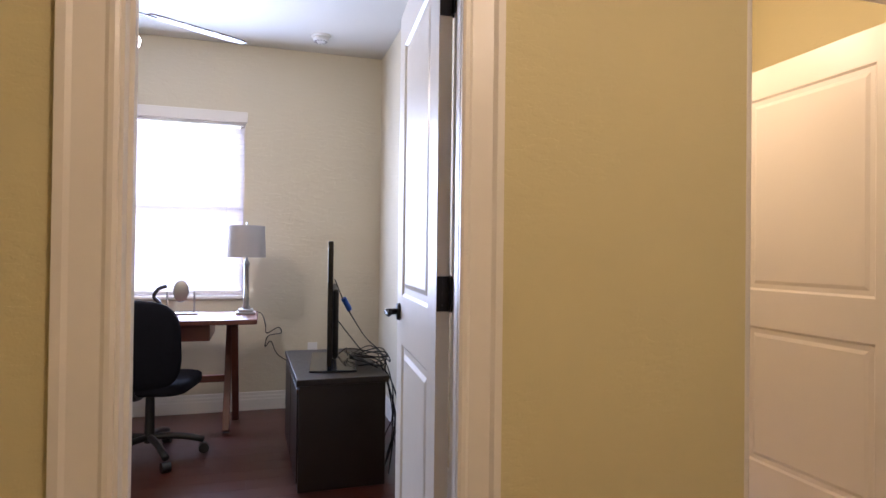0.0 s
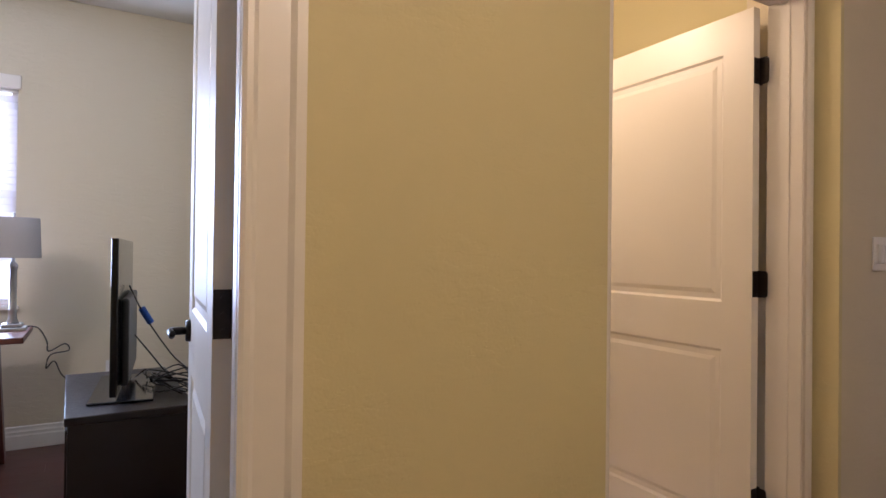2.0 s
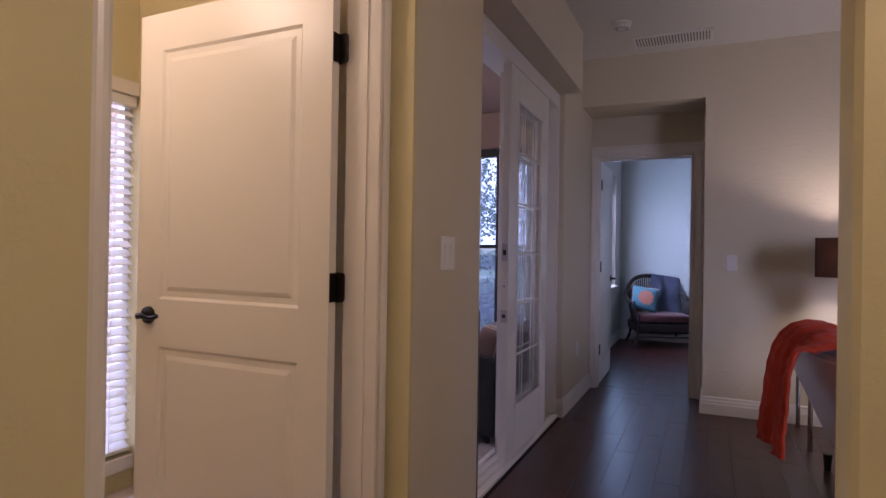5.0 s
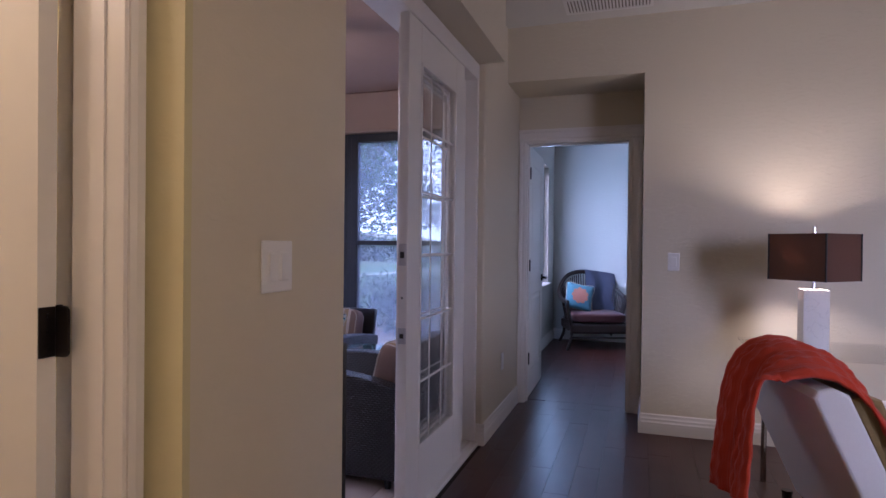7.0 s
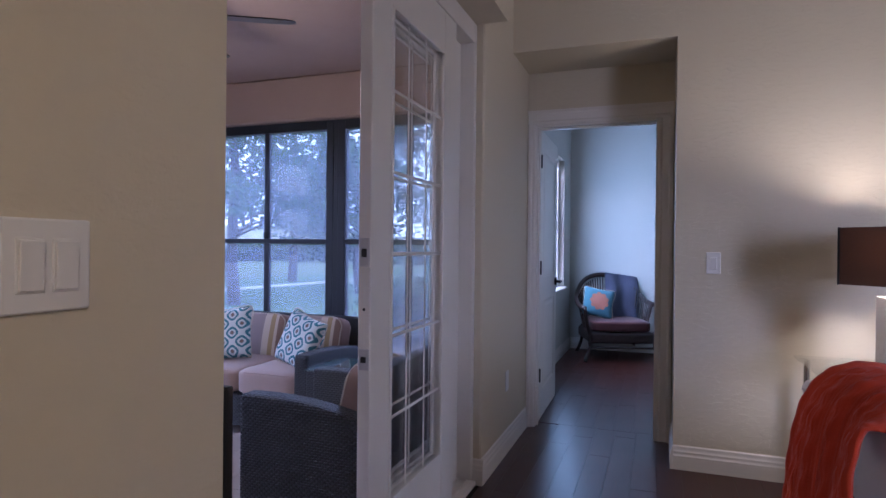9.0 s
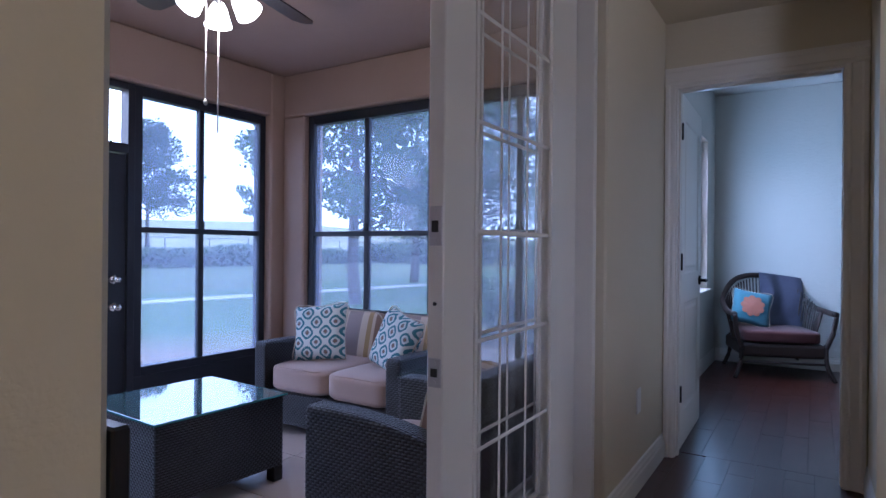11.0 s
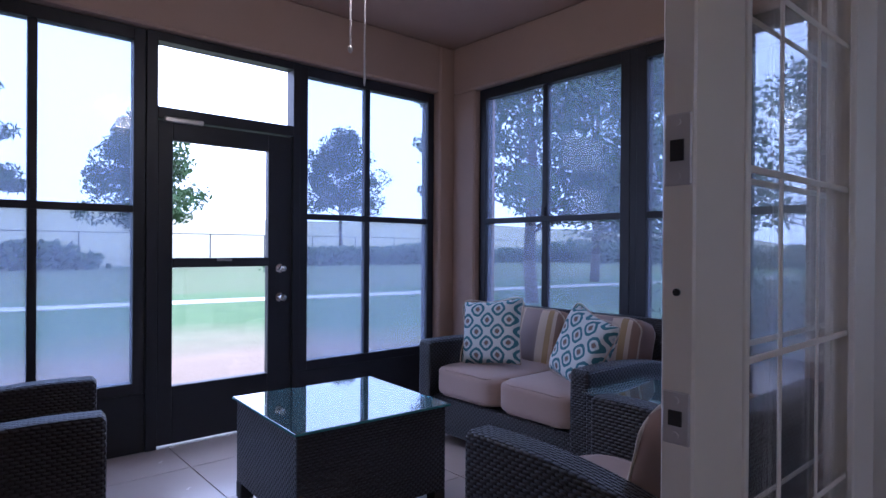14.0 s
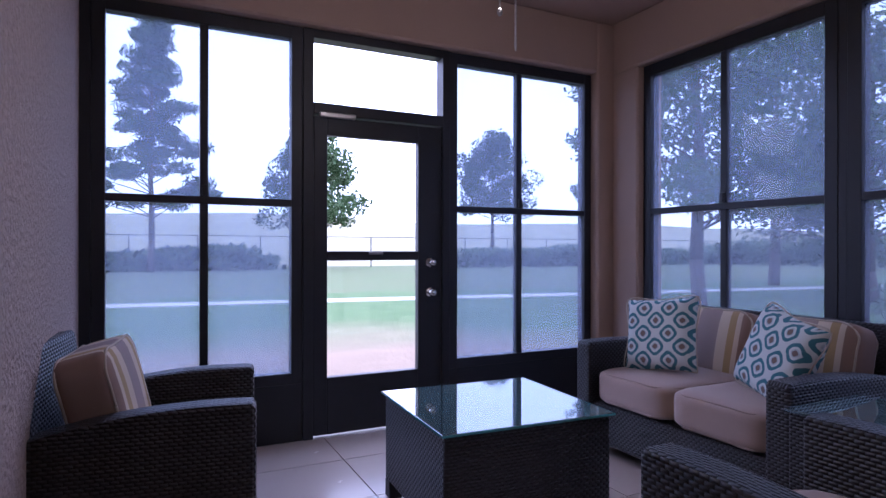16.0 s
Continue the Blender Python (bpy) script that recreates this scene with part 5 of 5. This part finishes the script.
bmesh.ops.transform(bm, matrix=Matrix.Translation((0, 0, 0.15)) @ Matrix.Diagonal((1, 1, 1.55, 1)) @ Matrix.Rotation(radians(90), 4, "X"), verts=bm.verts)
part("disc", bm, M_STEEL, mir, smooth=True)
sculpt = thing("metal_figurine", "small curled metal figurine on the desk", "ornament", pose(-0.19, 4.10, 0.745))
part("figure", tube(B(), [(-0.03, 0, 0.0), (-0.035, 0, 0.05), (0.0, 0, 0.07), (-0.035, 0, 0.11), (-0.01, 0, 0.16), (0.04, 0, 0.18)], 0.012, 8), M_BRONZE, sculpt, smooth=True)
bask = thing("desk_basket", "brown woven basket on the desk beside white papers", "basket", pose(-0.62, 4.03, 0.745))
part("basket", bx(bx(B(), -0.10, 0.10, -0.09, 0.09, 0.0, 0.09, 0.01, 2), -0.095, 0.095, -0.085, 0.085, 0.095, 0.17, 0.01, 2), M_BASKET, bask)
pap = thing("letter_rack", "white and blue stack of papers in a rack", "letter rack", pose(-0.47, 4.03, 0.745))
for i in range(7):
    part("sheet_bundle", bx(B(), -0.05, 0.05, -0.08, 0.08, 0.004 + i * 0.026, 0.022 + i * 0.026, 0.002), M_PAPER, pap)

oc = thing("office_chair", "black mesh office chair on castors at the desk", "office chair", pose(-0.15, 3.57, 0, 0, 0, -10))
part("seat", soft_box(B(), 0.48, 0.46, 0.08, pose(0, 0, 0.42), 5, 8, 0.1), M_BLACKCLOTH, oc, smooth=True)
bm = soft_box(B(), 0.46, 0.05, 0.44, None, 4, 10, 0.1)
for v in bm.verts:
    v.co.y += 0.35 * v.co.x ** 2
bmesh.ops.transform(bm, matrix=pose(0, -0.25, 0.655, 8), verts=bm.verts)
part("backrest", bm, M_BLACKCLOTH, oc, smooth=True)
part("back_support", tube(B(), [(0, -0.05, 0.38), (0, -0.26, 0.40), (0, -0.29, 0.60)], 0.018, 8), M_BLACK, oc, smooth=True)
part("gas_lift", cyl(B(), (0, 0, 0.09), (0, 0, 0.38), 0.028, 0.022, 14), M_BLACK, oc)
for i in range(5):
    a = 6.28318 * i / 5 + 0.3
    part("base_arm", tube(B(), [(0, 0, 0.12), (0.15 * math.cos(a), 0.15 * math.sin(a), 0.11), (0.28 * math.cos(a), 0.28 * math.sin(a), 0.075)], 0.019, 8), M_BLACK, oc, smooth=True)
    c = Vector((0.28 * math.cos(a), 0.28 * math.sin(a), 0.028))
    t = Vector((-math.sin(a), math.cos(a), 0)) * 0.022
    part("castor", cyl(B(), tuple(c - t), tuple(c + t), 0.028, 0.028, 14), M_BLACK, oc)

cab = thing("media_cabinet", "espresso wood media cabinet under a television", "cabinet", pose(0.60, 2.85, 0, 0, 0, 1.5))
part("body", bx(B(), 0.012, 0.435, 0.012, 0.88, 0.0, 0.51, 0.003), M_ESPRESSO, cab)
part("cabinet_top", bx(B(), 0, 0.45, 0, 0.90, 0.51, 0.542, 0.004, 2), M_ESPRESSO, cab)
for k in range(2):
    part("door", bx(B(), 0.004, 0.011, 0.03 + k * 0.43, 0.44 + k * 0.43, 0.04, 0.49, 0.002), M_ESPRESSO, cab)
tv = thing("television", "thin flat television seen edge-on on the cabinet", "television", pose(0.765, 2.98, 0.542, 0, 0, -6))
part("panel", bx(B(), -0.012, 0.014, -0.09, 0.86, 0.05, 0.665, 0.004, 2), M_SCREEN, tv, place=pose(0, 0, 0, 0, 0, 0))
part("rear_housing", bx(B(), 0.014, 0.045, 0.06, 0.70, 0.06, 0.42, 0.012, 2), M_BLACK, tv)
part("neck", bx(B(), 0.0, 0.03, 0.33, 0.42, 0.01, 0.12, 0.004), M_CHROME, tv)
part("stand_base", bx(B(), -0.10, 0.14, 0.02, 0.60, 0.0, 0.010, 0.003), M_SCREEN, tv)
cb = thing("cable_bundle", "tangle of black cables behind the television", "cable")
random.seed(5)
ropes = [[(0.83, 3.35, 1.00), (0.90, 3.40, 0.85), (1.02, 3.45, 0.66), (1.10, 3.30, 0.57), (1.14, 3.2, 0.40), (1.12, 3.1, 0.20), (1.16, 3.0, 0.02)], [(0.83, 3.5, 0.80), (0.92, 3.45, 0.68), (1.0, 3.3, 0.58), (1.06, 3.1, 0.56), (1.08, 3.0, 0.45), (1.10, 2.95, 0.30), (1.07, 2.95, 0.02)]]
for k in range(5):
    ropes.append([(0.86 + random.random() * 0.1, 3.15 + random.random() * 0.3, 0.56)] + [(0.90 + random.random() * 0.2, 3.0 + random.random() * 0.5, 0.555 + random.random() * 0.06) for i in range(4)] + [(1.10, 3.05 + random.random() * 0.3, 0.5), (1.08 + random.random() * 0.1, 3.0 + random.random() * 0.2, 0.3), (1.06 + random.random() * 0.12, 2.95 + random.random() * 0.2, 0.15), (1.08, 3.1, 0.01)])
for r in ropes:
    part("cable", tube(B(), r, 0.0035, 6), M_BLACK, cb, smooth=True)
part("cable_tie", cyl(B(), (0.885, 3.39, 0.89), (0.925, 3.41, 0.82), 0.016, 0.016, 10), M_BLUE, cb, "blue tape round a cable")


# ---- outdoors ----
GZ = -0.14
gb = B()
for (x0, x1, y0, y1) in ((-400, 400, 4.53, 600), (6.63, 400, -300, 4.53), (-400, 6.63, -300, -3.4), (-400, -2.8, -3.4, 4.53), (-2.8, 3.2, 4.70, 4.53)):
    if y1 > y0:
        vs = [gb.verts.new((x, y, GZ)) for x, y in ((x0, y0), (x1, y0), (x1, y1), (x0, y1))]
        gb.faces.new(vs)
tagged(part("ground", gb, M_LAWN), "mown grass with a dry sandy band", kind="structure")
path = part("pavement", bx(bx(B(), -80, 30, -0.40, 0.40, GZ - 0.1, GZ + 0.012), 29.2, 30.0, -60, -0.4, GZ - 0.1, GZ + 0.012), M_CONCRETE)
path.matrix_basis = pose(3.0, 14.6, 0, 0, 0, -7.5)
tagged(path, "pale concrete walking path", kind="structure")
slab = tagged(part("porch_slab_edge", bx(bx(B(), 3.1, 6.64, 4.522, 4.62, GZ - 0.2, -0.03), 6.622, 6.72, 1.5, 4.52, GZ - 0.2, -0.03), M_CONCRETE), "concrete edge of the porch slab", kind="structure")


def leaf_cloud(bm, center, radii, count, size, rng, needle=False):
    for i in range(count):
        while True:
            p = Vector((rng.uniform(-1, 1), rng.uniform(-1, 1), rng.uniform(-1, 1)))
            if 0.25 < p.length < 1:
                break
        c = Vector(center) + Vector((p.x * radii[0], p.y * radii[1], p.z * radii[2]))
        a = Vector((rng.gauss(0, 1), rng.gauss(0, 1), rng.gauss(0, 1))).normalized()
        b = a.orthogonal().normalized()
        s = size * rng.uniform(0.6, 1.4)
        w = s * (0.22 if needle else 0.55)
        vs = [bm.verts.new(c + a * s * 0.5), bm.verts.new(c + b * w * 0.5), bm.verts.new(c - a * s * 0.5), bm.verts.new(c - b * w * 0.5)]
        bm.faces.new(vs)


def tree(name, label, x, y, height, spread, seed, trunk_r=0.16, start=0.28, leaf=0.16, clumps=42, per=120, needle=False, droop=0.0):
    rng = random.Random(seed)
    root = thing(name, label, "tree", pose(x, y, GZ, 0, 0, rng.uniform(0, 360)))
    bm = B()
    lean = Vector((rng.uniform(-0.03, 0.03), rng.uniform(-0.03, 0.03), 0)) * height
    n = 7
    pts = [Vector((0, 0, -0.1)) + (lean * (i / n)) + Vector((rng.uniform(-0.05, 0.05), rng.uniform(-0.05, 0.05), height * 0.94 * i / n)) for i in range(n + 1)]
    for i in range(n):
        cyl(bm, pts[i], pts[i + 1], trunk_r * (1 - i / n * 0.85), trunk_r * (1 - (i + 1) / n * 0.85), 9)
    lb = B()
    for i in range(clumps):
        h = start + (1 - start) * (i + rng.random()) / clumps
        a = rng.uniform(0, 6.283)
        if needle:
            reach = spread * (1.05 - h) / (1.05 - start) * rng.uniform(0.35, 1.0)
        else:
            reach = spread * math.sin(min(1, (h - start) / (1 - start) + 0.18) * 3.0) ** 0.6 * rng.uniform(0.25, 1.0)
        base = Vector((0, 0, height * (h - 0.06))) + lean * h
        tip = Vector((math.cos(a) * reach, math.sin(a) * reach, height * h + (0.0 if needle else 0.1 * reach) - droop * reach)) + lean * h
        tr = trunk_r * 0.28 * (1.1 - h)
        cyl(bm, base, base.lerp(tip, 0.9), max(tr, 0.012), max(tr * 0.3, 0.006), 5, False)
        k = spread * (0.20 if needle else 0.27) * rng.uniform(0.7, 1.3)
        leaf_cloud(lb, tip, (k, k, k * (0.45 if needle else 0.7)), per, leaf, rng, needle)
    part("trunk", bm, M_BARK, root, "grey-brown trunk with limbs", smooth=True)
    part("crown", lb, M_NEEDLE if needle else M_LEAF, root, "loose green crown", kind="stuff")
    return root


tree("pine_tree", "tall slim pine with open tiers beyond the path", 3.63, 33.5, 12.4, 3.3, 3, 0.17, 0.26, 0.36, 84, 210, True)
tree("oak_tree", "young oak with a round crown behind the porch door", 11.9, 34.0, 7.6, 3.2, 11, 0.14, 0.30, 0.21, 64, 200)
tree("oak_tree", "young oak with a round crown beyond the path", 24.6, 36.0, 8.6, 3.1, 12, 0.16, 0.40, 0.21, 64, 200)
tree("oak_tree", "broad shady oak close to the porch corner", 13.4, 9.55, 7.8, 2.5, 21, 0.15, 0.24, 0.135, 74, 230)
tree("oak_tree", "broad shady oak beside the porch windows", 17.5, 8.6, 5.8, 3.0, 22, 0.15, 0.24, 0.15, 70, 260)
tree("oak_tree", "large oak behind the others along the path", 21.5, 13.5, 8.2, 3.8, 23, 0.18, 0.24, 0.18, 52, 190)
tree("oak_tree", "oak farther along the path", 31.0, 9.0, 8.6, 4.0, 24, 0.20, 0.26, 0.22, 48, 100)
tree("oak_tree", "oak standing across the lawn", 30.0, 1.0, 8.0, 4.0, 25, 0.20, 0.26, 0.22, 44, 90)
tree("oak_tree", "slim oak seen through the far windows", 24.9, 25.5, 8.2, 1.9, 26, 0.15, 0.34, 0.2, 34, 90)


def hedge_band(name, label, spans, seed):
    rng = random.Random(seed)
    bm = B()
    for x0, y0, x1, y1, h, d, count, size in spans:
        for i in range(count):
            u = rng.random()
            top = h * (0.7 + 0.45 * noise.noise(Vector((u * 25, h, seed))))
            c = Vector((x0 + (x1 - x0) * u, y0 + (y1 - y0) * u, GZ + top * rng.random() ** 0.7)) + Vector((rng.uniform(-d, d), rng.uniform(-d, d), 0))
            a = Vector((rng.gauss(0, 1), rng.gauss(0, 1), rng.gauss(0, 1))).normalized()
            b = a.orthogonal().normalized()
            s = size * rng.uniform(0.6, 1.5)
            bm.faces.new([bm.verts.new(c + a * s * 0.5), bm.verts.new(c + b * s * 0.3), bm.verts.new(c - a * s * 0.5), bm.verts.new(c - b * s * 0.3)])
    return tagged(part(name, bm, M_SHRUB), label, "shrubs", kind="stuff")


hedge_band("far_shrubs", "loose band of shrubs along the far edge of the grass", [(-40, 35, 9.2, 34.4, 1.5, 1.0, 9500, 0.42), (21, 34.2, 60, 33, 1.5, 1.2, 9000, 0.42), (44, 34, 42, -40, 2.4, 1.3, 12000, 0.45), (14.3, 25, 15.3, 25.3, 0.8, 0.35, 160, 0.14)], 4)
hedge_band("clipped_hedge", "dense green hedge outside the porch", [(10.4, 4.4, 10.4, 2.4, 1.15, 0.45, 3600, 0.10)], 7)
hill = B()
rows_ = []
for i in range(61):
    x = -150 + 5 * i
    rows_.append([hill.verts.new((x, 39, GZ)), hill.verts.new((x, 58, 3.3 + 0.6 * noise.noise(Vector((x * 0.04, 0, 0))))), hill.verts.new((x, 90, 5.6 + noise.noise(Vector((x * 0.03, 1, 0)))))])
for p, q in zip(rows_, rows_[1:]):
    for k in range(2):
        hill.faces.new((p[k], q[k], q[k + 1], p[k + 1]))
tagged(part("bank", hill, M_BANK), "low grassy bank behind the fence", kind="structure")
fence = thing("chain_link_fence", "thin chain link fence along the foot of the bank", "fence")
post = None
for i in range(31):
    if post is None:
        post = part("post", cyl(B(), (0, 0, GZ), (0, 0, GZ + 1.9), 0.035, 0.035, 6), M_FRAME, fence)
        o = post
    else:
        o = new("post", post.data)
        o.parent = fence
    o.location = (-45 + 3.4 * i, 37, 0)
part("top_rail", bx(B(), -45, 57, 36.98, 37.02, GZ + 1.86, GZ + 1.9), M_FRAME, fence)


# ---- small pieces: floor planks and tiles ----
def pieces(name, material, parent, cells, thick, gap):
    cache = {}
    for x0, x1, y0, y1 in cells:
        w, d = round(x1 - x0 - gap, 3), round(y1 - y0 - gap, 3)
        if w < 0.02 or d < 0.02:
            continue
        key = (w, d)
        if key not in cache:
            bm = B()
            bx(bm, -w / 2, w / 2, -d / 2, d / 2, -thick, 0, 0.0007)
            me = bpy.data.meshes.new(name)
            bm.to_mesh(me)
            bm.free()
            me.materials.append(material)
            cache[key] = me
        o = new(name, cache[key])
        o.location = ((x0 + x1) / 2, (y0 + y1) / 2, 0)
        o.parent = parent


def joined(name, material, label, cells, thick, gap):
    bm = B()
    for x0, x1, y0, y1 in cells:
        if x1 - x0 > 0.03 and y1 - y0 > 0.03:
            bx(bm, x0 + gap / 2, x1 - gap / 2, y0 + gap / 2, y1 - gap / 2, -thick, 0)
    return tagged(part(name, bm, material), label, kind="stuff")


def plank_cells(x0, x1, y0, y1, width=0.127, length=1.22):
    rng = random.Random(9)
    out, y, row = [], y0, 0
    while y < y1 - 0.01:
        ye = min(y + width, y1)
        x = x0 - rng.uniform(0, length * 0.8)
        while x < x1 - 0.01:
            xe = min(x + length, x1)
            out.append((max(x, x0), xe, y, ye))
            x = x + length
        y, row = ye, row + 1
    return out


near = plank_cells(3.3, 6.60, -1.6, 1.40) + plank_cells(6.60, 10.1, -0.3, 1.58)
pieces("plank", M_FLOOR, floor, [c for c in near][:300], 0.006, 0.0008)
rest = near[300:] + plank_cells(-2.6, 1.30, 1.46, 4.50) + plank_cells(-1.5, 3.3, -1.8, 1.28) + plank_cells(3.3, 6.6, -3.2, -1.6) + plank_cells(6.6, 10.1, -2.0, -0.3)
joined("plank_floor_rest", M_FLOOR, "dark brown wood planks", rest, 0.006, 0.0008)
tiles = []
TS = 0.455
for i in range(-1, 9):
    for j in range(-1, 8):
        x0, y0 = 3.34 + i * TS + 0.20, 1.60 + j * TS + 0.12
        a = (max(x0, 3.34), min(x0 + TS, 6.43), max(y0, 1.60), min(y0 + TS, 4.36))
        if a[1] > a[0] and a[3] > a[2]:
            tiles.append(a)
pieces("tile", M_TILE, porch_floor, tiles, 0.006, 0.005)
